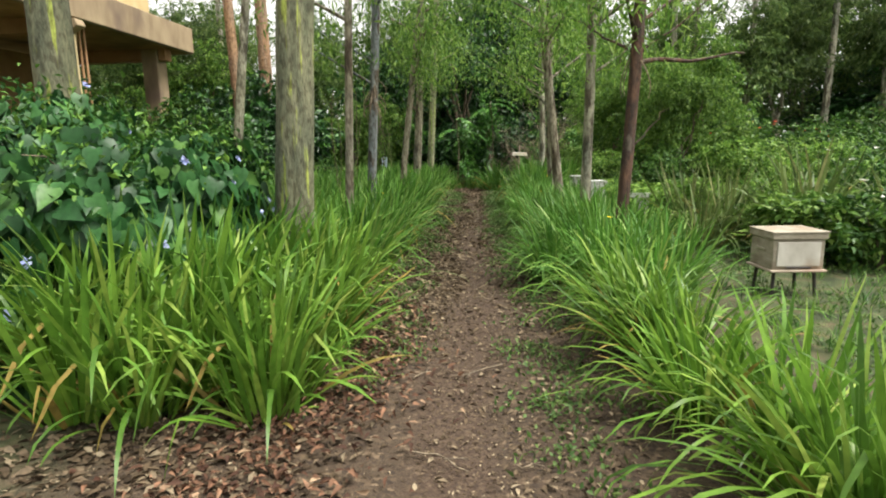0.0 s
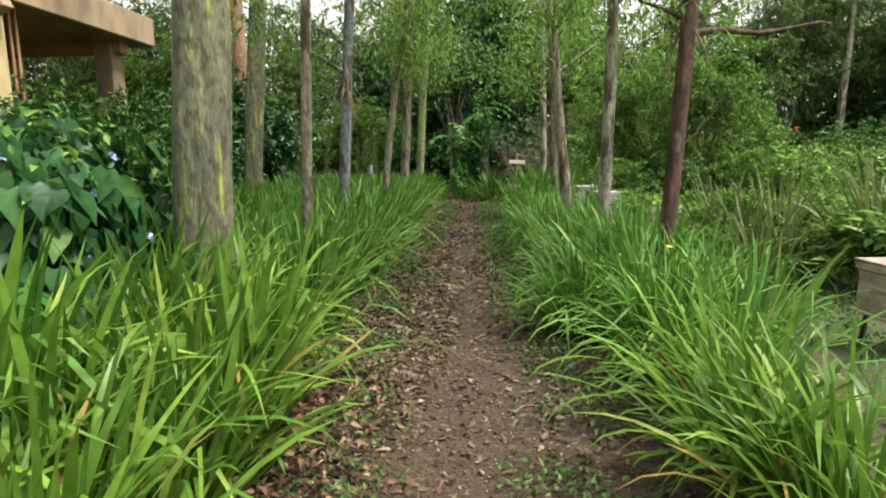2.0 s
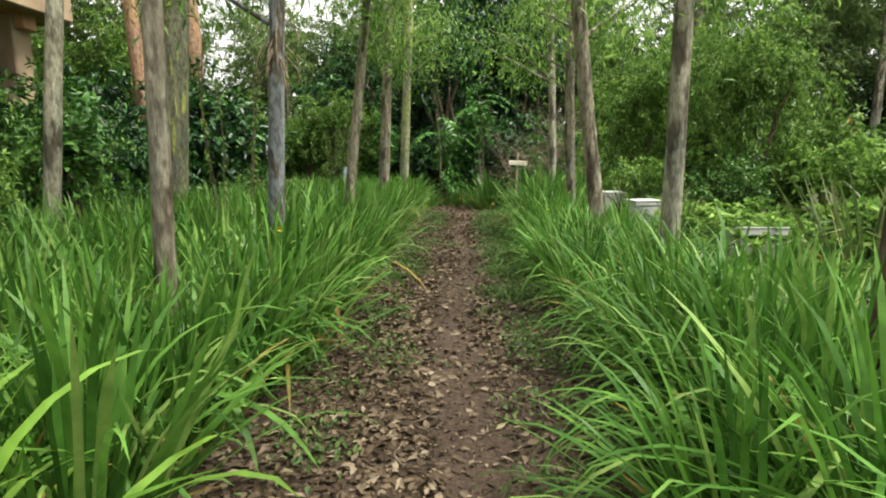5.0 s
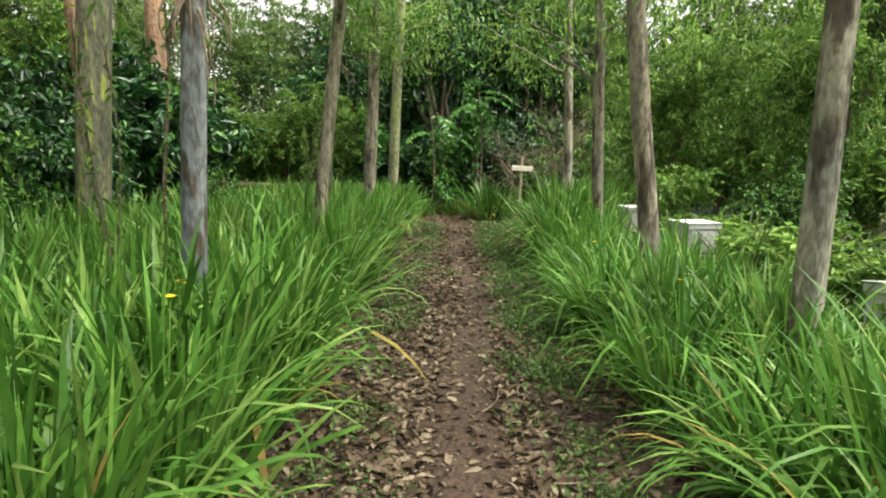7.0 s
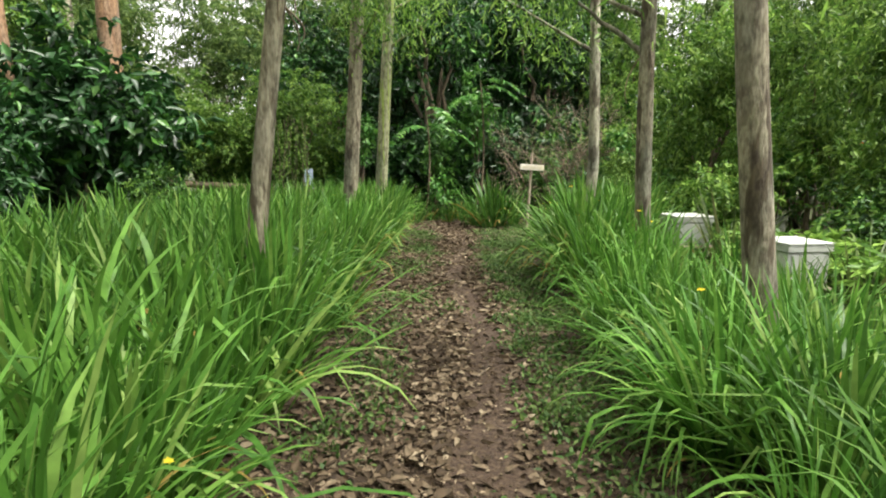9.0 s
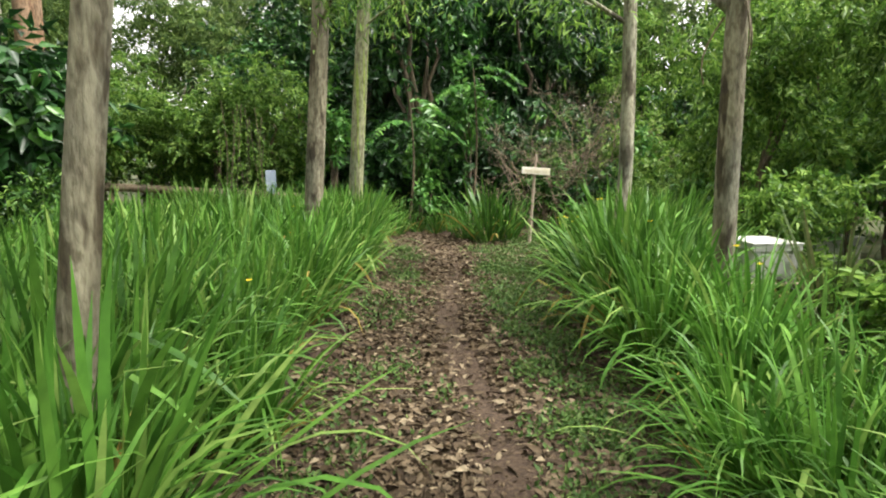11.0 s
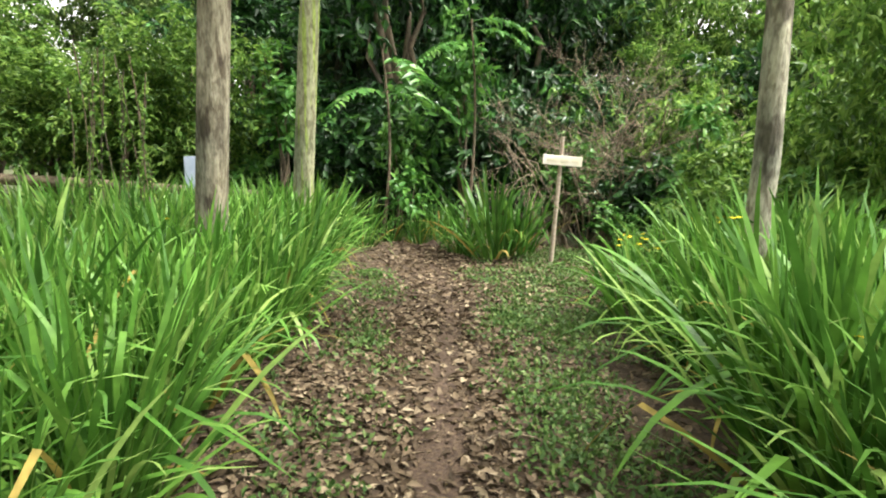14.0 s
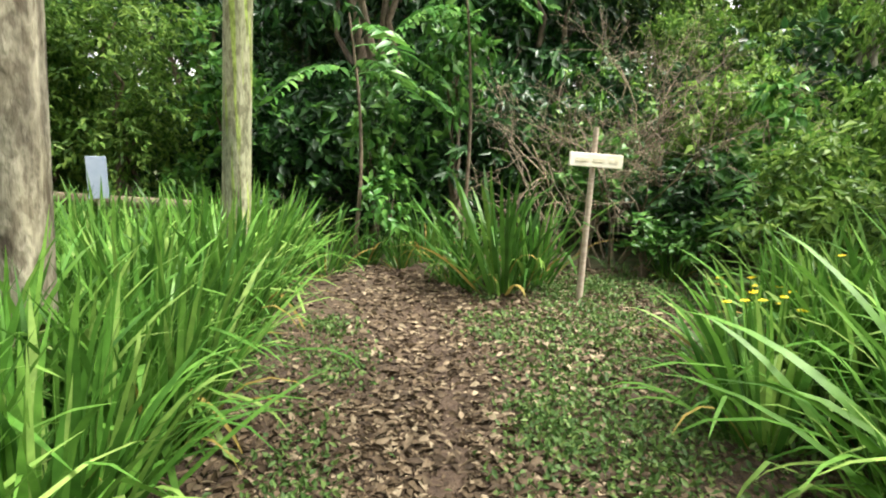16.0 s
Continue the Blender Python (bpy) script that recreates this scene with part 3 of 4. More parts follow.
def tall_right(y):
    return float(np.interp(y, [1, 5, 7, 8.5, 12.5, 14, 15, 17, 18], [0.72, 0.74, 0.78, 0.62, 0.66, 0.9, 1.06, 0.92, 0.7]))


gr = np.random.default_rng(5)


def bed(name, kinds, spots, rng, label):
    """The clumps behind the front rows, too many to count, in one mesh."""
    pieces = []
    for x, y, s in spots:
        v, f = IRIS_MESH[kinds[int(rng.integers(0, len(kinds)))].name]
        a = rng.uniform(0, 6.28)
        c, q = math.cos(a), math.sin(a)
        r = np.array([[c, -q, 0], [q, c, 0], [0, 0, 1]]) * s * rng.uniform(0.85, 1.12)
        pieces.append((v @ r.T + np.array([x, y, 0]), f))
    tagged(new(name, mesh_np(name, *join(pieces), M_IRIS)), label, "plants", kind="stuff")


front, back = [], []
for y in np.arange(1.3, 20.2, 0.37):
    n = int(width_left(y) / 0.42) + 1
    for k in range(n):
        (front if k < 2 or y < 3.7 else back).append((edge_left(y) - 0.2 - 0.42 * k + gr.normal(0, 0.08), y + gr.normal(0, 0.1), (0.86 if y > 5 else 0.95) + 0.06 * min(k, 1)))
plant(UP_PALE, [q for q in front if 2.65 < q[1] <= 5.4], gr, 0.85, 1.14, -25, 50)
right = []
for y in np.arange(1.0, 18.3, 0.36):
    n = int(width_right(y) / 0.42) + 1
    for k in range(n):
        (right if k < 2 else back).append((edge_right(y) + 0.2 + 0.42 * k + gr.normal(0, 0.08), y + gr.normal(0, 0.1), tall_right(y) * (1 + 0.06 * min(k, 1))))
plant(UP, [q for q in front if q[1] > 5.4] + [q for q in right if q[1] >= 13.9], gr, 0.72, 1.16, -12, 60)
plant(ARCH, [q for q in right if 4.6 < q[1] < 13.9], gr, 0.8, 1.14, 200, 38)
plant(ARCH_PALE, [q for q in right if q[1] <= 4.6], gr, 0.8, 1.14, 200, 42)
bed("strap_leaf_bed", UP, [q for q in back if q[1] > 2.9], gr, "tall bright green strap leaves massed behind the path's edge")
plant(DARKC, [(0.72, 19.8, 1.3), (0.35, 20.1, 1.0), (1.1, 20.1, 1.1), (-0.2, 20.9, 0.7), (-0.6, 21.1, 0.75), (-1.0, 20.7, 0.8), (2.6, 20.2, 0.6), (0.1, 21.3, 0.8)], gr)
plant(YELLOW, [(1.5, 17.0, 0.95), (1.75, 17.5, 0.9), (2.2, 17.1, 0.95)], gr)

# ---- shrubs and woodland ----
def sprays(rng, centres, outward, per, reach):
    """Leaves set along short twigs: places and directions of per leaves on each twig."""
    n = len(centres)
    t = unit(outward * 0.8 + rng.normal(size=(n, 3)) * 0.7)
    s = np.linspace(0.1, 1, per)[None, :, None] * rng.uniform(0.6, 1.3, (n, 1, 1))
    p = centres[:, None, :] + t[:, None, :] * s * reach
    p[..., 2] -= (s[..., 0] ** 2) * reach * 0.35
    p = p + rng.normal(size=p.shape) * reach * 0.07
    d = t[:, None, :] * 0.7 + rng.normal(size=p.shape) * 0.55 - np.array([0, 0, 0.2])
    return p.reshape(-1, 3), d.reshape(-1, 3)


def bush_variant(name, seed, dims, n, ll, lw, mat, label, stems=7, droop=0.2, down=0.0, lumps=10, base=0.1, stem_mat=None, six=False, cat="shrub", hollow=0.4, per=11, reach=0.35, thick=1.0, lump_size=(0.26, 0.5)):
    """A shrub: stems from the ground and a ragged mass of leafy twigs with gaps."""
    rng = np.random.default_rng(seed)
    root = empty(name)
    w, d, h = dims
    c0, o = crown_points(rng, (w, d, h * (1 - base)), n // per, lumps, hollow, lump_size)
    c0[:, 2] += h * (base + (1 - base) * 0.5)
    p, dirs = sprays(rng, c0, o, per, reach)
    face = np.repeat(o, per, 0) * 0.8 + np.array([0, 0, 0.7])
    p[:, 2] = np.clip(p[:, 2], 0.04, None)
    dirs = dirs - np.array([0, 0, down])
    for k in range(stems):
        q = c0[int(rng.integers(0, len(c0)))] * np.array([0.85, 0.85, 0.9])
        s = np.linspace(0, 1, 9)
        b = np.array([rng.normal() * w * 0.05, rng.normal() * d * 0.05, -0.05])
        c = b[None] * (1 - s)[:, None] + q[None] * s[:, None]
        c[:, :2] *= (0.3 + 0.7 * s ** 1.7)[:, None]
        c += rng.normal(size=(9, 3)) * 0.012 * h
        c[0, 2] = -0.05
        part_np("stem", mesh_np("stem", *tube(c, thick * max(0.012, 0.011 * h) * np.interp(s, [0, 1], [1.2, 0.25]), 6), stem_mat or M_TWIG), root)
    part_np("foliage", mesh_np("foliage", *leaves(p, dirs, ll, lw, rng, 0.2, droop, six, face), mat), root)
    return tagged(root, label, cat)


def dry_bush(x, y, w, h, seed, label):
    """A leafless thicket of fine, forking twigs."""
    rng = np.random.default_rng(seed)
    root = empty("dry_thicket", x, y, 0)

    def grow(p, d, ln, r, depth, out):
        s = np.linspace(0, 1, 5)
        q = p[None] + d[None] * (s * ln)[:, None] + rng.normal(size=(5, 3)) * ln * 0.04 * s[:, None]
        q[:, 2] -= 0.06 * ln * s ** 2
        out.append(tube(q, r * np.interp(s, [0, 1], [1, 0.55]), 4))
        if depth:
            for k in range(3):
                i = int(rng.integers(2, 5))
                grow(q[i], unit(d + rng.normal(size=3) * 0.65), ln * rng.uniform(0.5, 0.8), r * 0.6, depth - 1, out)

    for k in range(7):
        out = []
        a = rng.uniform(0, 6.28)
        grow(np.array([math.cos(a) * 0.12, math.sin(a) * 0.12, -0.03]), unit(np.array([math.cos(a) * w * 0.5, math.sin(a) * w * 0.5, h * 0.6])), h * 0.5, 0.016, 4, out)
        part_np("dry_branch", mesh_np("dry_branch", *join(out), M_DEADWOOD), root)
    return tagged(root, label, "shrub")


def scatter(kinds, rows):
    """rows of (x, y, width scale, height scale); each turned at random."""
    rng = np.random.default_rng(len(rows) * 7 + 3)
    ms = [pose(x, y, 0, 0, 0, rng.uniform(0, 360)) @ Matrix.Diagonal((w, w, h, 1)) for x, y, w, h in rows]
    for k, m in enumerate(ms[len(kinds):]):
        copy_thing(kinds[k % len(kinds)], m)
    for src, m in zip(kinds, ms):
        src.matrix_basis = m


DARKB = [bush_variant("broadleaf_shrub", 200 + k, (2.6, 2.6, 3.0), 4400, 0.19, 0.085, M_DARK, "dense dark green broad-leaved shrub at the wood's edge", 8, 0.35, 0.25, 12, reach=0.4) for k in range(3)]
MIDB = [bush_variant("leafy_shrub", 220 + k, (2.4, 2.4, 2.2), 4400, 0.12, 0.05, M_MID, "mid green leafy shrub with a ragged outline", 7, 0.25, 0.1, 12, reach=0.3) for k in range(3)]
FEATH = [bush_variant("feathery_tree", 240 + k, (2.8, 2.8, 4.4), 7600, 0.12, 0.044, M_LIGHT, "light green feathery-leaved young tree", 4, 0.3, 0.25, 26, 0.15, hollow=0.1, cat="tree", per=20, reach=0.45, lump_size=(0.14, 0.3)) for k in range(3)]
TALLD = [bush_variant("broadleaf_tree", 260 + k, (5.0, 5.0, 10.0), 9000, 0.28, 0.12, M_DARK, "tall dark green broad-leaved tree", 5, 0.35, 0.3, 34, 0.06, cat="tree", reach=0.7, thick=1.4, lump_size=(0.16, 0.34)) for k in range(2)]
TALLG = [bush_variant("tall_gum", 280 + k, (4.2, 4.2, 11.0), 7500, 0.24, 0.055, M_OLIVE, "tall thin-crowned gum with grey-green drooping leaves", 3, 0.3, 0.5, 30, 0.2, M_GUM_PALE, hollow=0.2, cat="tree", per=18, reach=0.8, thick=0.9, lump_size=(0.13, 0.28)) for k in range(3)]
LOWB = [bush_variant("low_shrub", 300 + k, (2.0, 2.0, 1.1), 3000, 0.14, 0.06, M_LIGHT, "low sprawling green garden plant", 5, 0.25, 0.0, 10, reach=0.25) for k in range(2)]
REED = [iris_variant(80 + k, 70, 0.9, 1.5, 0.03, 0.5, 1.3, M_REED, 8, 0, "coarse olive-green reed clump with dry blades") for k in range(2)]

CANOPY = [bush_variant("broadleaf_tree", 360 + k, (6.0, 6.0, 8.5), 5600, 0.25, 0.11, M_DARK, "spreading dark broad-leaved tree over the path's end", 5, 0.3, 0.15, 34, 0.3, cat="tree", reach=0.6, thick=1.5, lump_size=(0.16, 0.34), hollow=0.2) for k in range(2)]
scatter(CANOPY, [(-0.6, 23.6, 0.8, 0.95), (2.6, 25.6, 0.8, 0.9), (-3.6, 25.6, 0.8, 0.75), (0.6, 26.6, 0.9, 1.1)])
PALEB = [bush_variant("pale_shrub", 340 + k, (2.4, 2.4, 2.2), 4200, 0.12, 0.055, M_LIGHT, "fresh light green leafy shrub", 6, 0.25, 0.1, 14, reach=0.3, lump_size=(0.2, 0.4)) for k in range(2)]
scatter(PALEB, [(3.4, 18.9, 0.8, 0.75), (4.8, 17.8, 1.0, 1.05), (3.9, 21.4, 1.0, 1.15), (5.8, 15.2, 1.1, 0.95), (7.2, 12.5, 1.0, 0.75), (5.6, 20.0, 1.1, 1.2), (-5.6, 22.6, 1.0, 1.05), (-7.6, 21.5, 1.1, 1.1), (-4.4, 22.6, 0.8, 1.0), (3.4, 16.0, 0.7, 0.7), (-5.2, 9.6, 0.8, 0.8), (4.6, 19.3, 1.0, 1.3), (4.3, 22.2, 1.0, 1.3), (5.6, 11.8, 0.9, 0.8), (6.6, 14.2, 1.1, 1.0)])
SAPL = [bush_variant("bright_sapling", 320 + k, (1.2, 1.2, 1.5 + 0.9 * k), 330 + 150 * k, 0.17, 0.085, M_SPRIG, BRIGHT_LBL, 5, 0.3, -0.1, 7, 0.3, per=7, reach=0.26, six=True, hollow=0.1) for k in range(3)]
scatter(DARKB, [(-0.6, 23.6, 1.0, 0.9), (0.9, 23.4, 1.0, 1.05), (-2.2, 23.8, 1.0, 0.95), (2.9, 22.9, 1.0, 0.9), (0.2, 25.0, 1.2, 1.5),
                (-3.6, 24.5, 1.1, 0.85), (-5.2, 24.0, 1.2, 0.85), (5.6, 22.8, 1.2, 1.1), (-5.4, 15.9, 1.2, 1.05), (-6.4, 17.6, 1.1, 1.3), (-7.9, 16.9, 1.0, 1.2), (-1.5, 22.9, 1.0, 0.8), (0.2, 22.8, 1.0, 0.75), (-5.2, 13.6, 0.7, 0.7), (-6.8, 13.9, 1.1, 0.95), (1.6, 25.2, 1.2, 1.4), (3.3, 20.9, 0.75, 0.55),
                (-8.6, 19.8, 1.3, 1.15), (-9.6, 22.0, 1.4, 1.2), (-11.5, 19.5, 1.4, 1.2)])
scatter(MIDB, [(-5.0, 9.0, 0.9, 0.8), (-6.6, 10.5, 1.0, 1.0), (-7.0, 12.3, 0.9, 1.25), (-6.2, 12.9, 0.9, 1.2), (-8.1, 12.6, 0.9, 1.3), (-5.4, 11.6, 0.8, 0.95), (-6.2, 7.8, 0.9, 0.85), (-6.8, 19.8, 1.0, 1.1), (-8.4, 17.8, 1.3, 1.3), 
               (6.5, 19.0, 1.3, 1.3), (4.2, 13.4, 0.7, 0.65), (8.8, 15.5, 1.3, 0.9), (-7.8, 12.0, 1.1, 0.95), (-4.2, 7.5, 0.7, 0.68), (-4.0, 15.8, 0.6, 0.6), (8.5, 20.5, 1.4, 1.5),
               (11.0, 18.5, 1.4, 1.0), (13.5, 20.0, 1.4, 1.2), (16.5, 19.0, 1.5, 1.1), (-10.0, 14.0, 1.0, 0.8), (-9.5, 16.5, 1.0, 0.7), (2.4, 22.6, 0.9, 1.1), (18.0, 15.0, 1.4, 0.9), (-12.5, 22.5, 1.6, 1.15)])
scatter(FEATH, [(-8.4, 18.4, 1.1, 1.15), (-10.2, 18.6, 1.2, 1.2), (4.8, 14.2, 0.8, 0.95), (5.2, 16.4, 0.8, 0.95), (6.6, 17.8, 1.1, 1.2), (3.9, 17.4, 0.9, 1.0), (-3.6, 22.2, 1.0, 0.82), (-4.8, 21.9, 1.1, 0.8), 
                (-6.5, 22.5, 1.2, 0.8), (-8.0, 23.5, 1.3, 0.9), (-11.0, 24.5, 1.4, 1.1), (7.0, 21.5, 1.2, 1.4), (5.2, 24.0, 1.2, 1.25), (4.4, 23.4, 0.9, 0.9)])
scatter(TALLD, [(5.4, 31.0, 1.0, 0.95), (-4.0, 32.0, 1.0, 0.9), (0.6, 27.5, 1.0, 1.0), (-1.8, 30.0, 1.0, 0.95), (3.4, 29.0, 1.1, 0.95), (12.0, 30.0, 1.2, 0.65), (17.5, 28.0, 1.3, 0.55), (22.0, 25.0, 1.3, 0.5)])
scatter(TALLG, [(8.3, 25.0, 0.9, 0.8), (10.8, 25.0, 1.0, 0.85), (2.6, 28.0, 0.9, 0.85), (-2.5, 28.0, 0.9, 0.85), (-4.4, 29.5, 1.0, 0.95), (-6.6, 31.0, 1.0, 0.8), (-9.0, 19.2, 0.9, 0.62), (-11.6, 20.4, 1.0, 0.72), (5.8, 27.0, 1.0, 0.75), (9.0, 27.5, 1.1, 0.8), (-14.0, 24.5, 1.2, 0.65), (-11.0, 26.0, 1.1, 0.7), (-17.0, 26.0, 1.2, 0.75), (13.0, 26.0, 1.1, 0.95), (16.5, 31.0, 1.2, 1.0), (-12.5, 28.0, 1.2, 0.9), (20.0, 27.0, 1.2, 1.0), (24.0, 29.0, 1.3, 1.0),
                (-16.0, 22.0, 1.2, 0.9), (-9.0, 33.0, 1.2, 1.0), (-8.0, 27.0, 1.0, 0.75), (-13.0, 30.0, 1.2, 0.9), (17.0, 25.5, 1.1, 0.95), (15.0, 28.5, 1.1, 1.0), (19.0, 30.0, 1.2, 1.0)])
scatter(SAPL, [(-0.3, 21.2, 0.8, 0.8), (3.4, 19.9, 0.8, 0.85), (0.5, 21.9, 0.9, 1.1), (2.9, 20.1, 0.7, 0.5), (-0.5, 21.8, 0.9, 1.05), (1.9, 20.9, 0.7, 0.45), (3.9, 18.7, 0.9, 0.8), (-5.5, 12.3, 1.0, 0.7), (-4.9, 11.3, 0.9, 0.7), (4.5, 16.3, 1.0, 1.0), (2.3, 20.3, 0.5, 0.3), (-2.3, 22.0, 0.9, 0.9), (-3.1, 22.3, 0.9, 0.8)])


def pinnate_tree(x, y, height, seed, fronds, az0, az1):
    """A slim tree whose leaves are long drooping fronds with paired leaflets."""
    rng = np.random.default_rng(seed)
    root = empty("pinnate_tree", x, y, 0)
    s = np.linspace(0, 1, 9)
    tp = np.stack([0.12 * np.sin(s * 3), 0.08 * np.sin(s * 4), -0.08 + (height + 0.08) * s], 1)
    part_np("trunk", mesh_np("trunk", *tube(tp, 0.026 * np.interp(s, [0, 1], [1.2, 0.4]), 8), M_TWIG), root)
    for k in range(fronds):
        z = height * rng.uniform(0.68, 1.0)
        az, ln = rng.uniform(az0, az1), rng.uniform(0.7, 1.15)
        d = np.array([math.cos(az), math.sin(az), 0])
        t = np.linspace(0, 1, 10)
        c = np.array([0.05, 0, z])[None] + d[None] * (t * ln)[:, None]
        c[:, 2] += 0.35 * ln * t - 0.65 * ln * t ** 2
        fr = part_np("frond_stalk", mesh_np("frond_stalk", *tube(c, 0.008 * np.interp(t, [0, 1], [1, 0.4]), 4), M_SPRIG), root)
        m = 15
        u = np.repeat(np.linspace(0.18, 1.0, m), 2)
        q = np.stack([np.interp(u, t, c[:, i]) for i in range(3)], 1)
        sg = np.tile([1.0, -1.0], m)[:, None]
        dl = np.cross(d, [0, 0, 1.0])[None] * sg + d[None] * 0.45 - np.array([0, 0, 0.25])
        part_np("leaflet_spray", mesh_np("leaflet_spray", *leaves(q, dl + rng.normal(size=(2 * m, 3)) * 0.08, 0.2, 0.06, rng, 0.12, 0.25, True), M_SPRIG), fr)
    tagged(root, "slim young tree with long drooping pinnate fronds", "tree")


pinnate_tree(-0.75, 21.0, 2.7, 91, 5, -2.6, 0.6)
pinnate_tree(0.5, 21.4, 3.2, 92, 5, -2.8, 0.2)
pinnate_tree(3.5, 19.9, 1.25, 93, 6, -3.1, 0.0)
plant(REED, [(3.1, 7.9, 0.9), (3.6, 8.3, 1.0), (4.2, 7.7, 1.0), (4.8, 8.2, 1.0), (5.3, 7.4, 0.9), (3.3, 9.0, 0.9), (4.0, 9.2, 0.95), (5.8, 8.3, 1.0), (3.0, 12.3, 0.8), (2.9, 14.2, 0.8)], gr)
dry_bush(2.35, 21.3, 2.2, 2.9, 5, "brown leafless twiggy thicket behind the sign")
dry_bush(1.95, 21.7, 2.0, 3.3, 7, "tall brown twiggy thicket at the path's end")
dry_bush(3.3, 21.6, 1.8, 2.2, 6, "grey-brown dry twigs tangled in the undergrowth")
for k, (fx, fy) in enumerate([(11.3, 25.0), (14.4, 25.0), (16.8, 25.2), (9.4, 26.0), (7.9, 24.5), (18.5, 22.5), (-10.4, 24.0)]):
    far = tree("gum_tree", fx, fy, 0.01 * (k % 3), 0.26 + 0.04 * (k % 2), 13, M_GUM_PALE, "distant pale straight gum trunk at the wood's edge", seed=30 + k, bend=0.05, crown_from=6)
    far["group"] = "distant gum trees"
rl = np.random.default_rng(77)
scatter(LOWB, [(3.7, 10.6, 0.8, 0.6), (3.3, 11.4, 0.7, 0.55), (2.9, 8.7, 0.5, 0.5), (3.5, 13.9, 0.7, 0.6)] + [(float(x), float(y), float(rl.uniform(0.8, 1.25)), float(rl.uniform(0.6, 1.0))) for x, y in
               [(4.2, 7.0), (5.4, 8.4), (4.0, 8.8), (6.8, 7.4), (7.8, 9.6), (5.0, 9.6), (6.4, 10.8), (9.4, 8.2), (9.5, 11.5), (8.0, 13.0), (11.5, 10.0), (11.0, 13.5), (3.4, 9.6), (13.5, 12.0), (13.0, 16.0), (10.5, 17.0), (3.1, 15.8), (3.3, 12.9)]])


def far_woods():
    """The wood beyond: a ring of massed foliage that closes the place on every side."""
    rng = np.random.default_rng(9)
    cs, ds = [], []
    for k in range(150):
        az = 2 * math.pi * k / 150 + rng.normal(0, 0.02)
        r = rng.uniform(36, 48)
        p, o = crown_points(rng, (7, 7, rng.uniform(4, 8.5)), 620, 9, 0.2)
        c = np.array([r * math.sin(az), 12 + r * math.cos(az), 0.0])
        p[:, 2] -= p[:, 2].min()
        cs.append(p + c)
        ds.append(o + rng.normal(size=o.shape) * 0.6 - np.array([0, 0, 0.3]))
    me = mesh_np("far_woods", *leaves(np.concatenate(cs), np.concatenate(ds), 0.6, 0.32, rng), M_MID)
    tagged(new("far_woods", me), "dense green woodland closing the view all round", "woodland", kind="stuff")


far_woods()


# ---- leaf litter and ground cover ----
def litter(name, seed, n, ll, lw, spread, six, label, lift):
    """Dead leaves, thickest along both edges of the trodden strip and all over the far clearing."""
    rng = np.random.default_rng(seed)
    y = rng.uniform(-0.5, 20.9, n)
    x = rng.normal(0, spread, n) - 0.12 + np.where(y > 17.5, rng.uniform(-0.3, 2.4, n), 0)
    x = np.where((y < 3.6) & (x < -0.3), x - rng.uniform(0, 1.6, n), x)
    bare = np.interp(y, [0, 4, 6, 10, 12, 15, 18, 20], [0.5, 0.42, 0.22, 0.2, 0.14, 0.13, 0.05, 0.0])
    mid = -0.03 + 0.1 * np.sin((y - 10.5) * math.pi / 3)
    keep = (x > np.where(y < 3.6, -3.0, -1.7)) & (x < 3.2) & ((np.abs(x - mid) > bare * rng.uniform(0.7, 1.2, n)) | (rng.uniform(size=n) < (0.13 if six else np.where(y < 6, 0.5, 0.2)))) & ((x < 0.25) | (y > 16.5) | (rng.uniform(size=n) < 0.45))
    x, y = x[keep], y[keep]
    n = len(x)
    z = np.array([0.035 * noise.noise((a * 1.1, b * 1.1, 0)) + 0.016 * noise.noise((a * 5, b * 5, 3)) - 0.03 * math.exp(-((a + 0.05) / 0.3) ** 2) for a, b in zip(x, y)]) + rng.uniform(0.003, lift, n)
    az = rng.uniform(0, 2 * np.pi, n)
    d = np.stack([np.cos(az), np.sin(az), rng.normal(0, 0.22, n)], 1)
    size = np.where(x < -0.6, 0.95, np.interp(y, [0, 4, 8], [0.55, 0.65, 1.0]))
    me = mesh_np(name, *leaves(np.stack([x, y, z], 1), d, ll * size, lw * size, rng, 0.22, 0.12, six), M_LITTER)
    tagged(new(name, me), label, "leaf litter", kind="stuff")


def ground_cover():
    rng = np.random.default_rng(32)
    cen = np.concatenate([np.stack([rng.uniform(0.3, 1.0, 170), rng.uniform(9.5, 17.5, 170)], 1), np.stack([rng.normal(1.05, 0.4, 130), rng.uniform(16.2, 19.2, 130)], 1), np.stack([rng.normal(-0.72, 0.16, 120), rng.uniform(3, 19, 120)], 1),
                          np.stack([rng.normal(0.52, 0.13, 110), rng.uniform(2, 17, 110)], 1), np.stack([rng.uniform(1.5, 5, 120), rng.uniform(2.5, 7.5, 120)], 1), np.stack([rng.normal(1.7, 0.5, 60), rng.normal(19.9, 0.3, 60)], 1)])
    per = 52
    c = np.repeat(cen, per, 0) + rng.normal(size=(len(cen) * per, 2)) * 0.1
    p = np.concatenate([c, rng.uniform(0.0, 0.05, (len(c), 1))], 1)
    d = rng.normal(size=(len(c), 3)) + np.array([0, 0, 0.6])
    me = mesh_np("ground_cover", *leaves(p, d, 0.042, 0.022, rng, 0.15, 0.15), M_WEED)
    tagged(new("ground_cover", me), "small green creeping weeds along the path edge", "ground cover", kind="stuff")


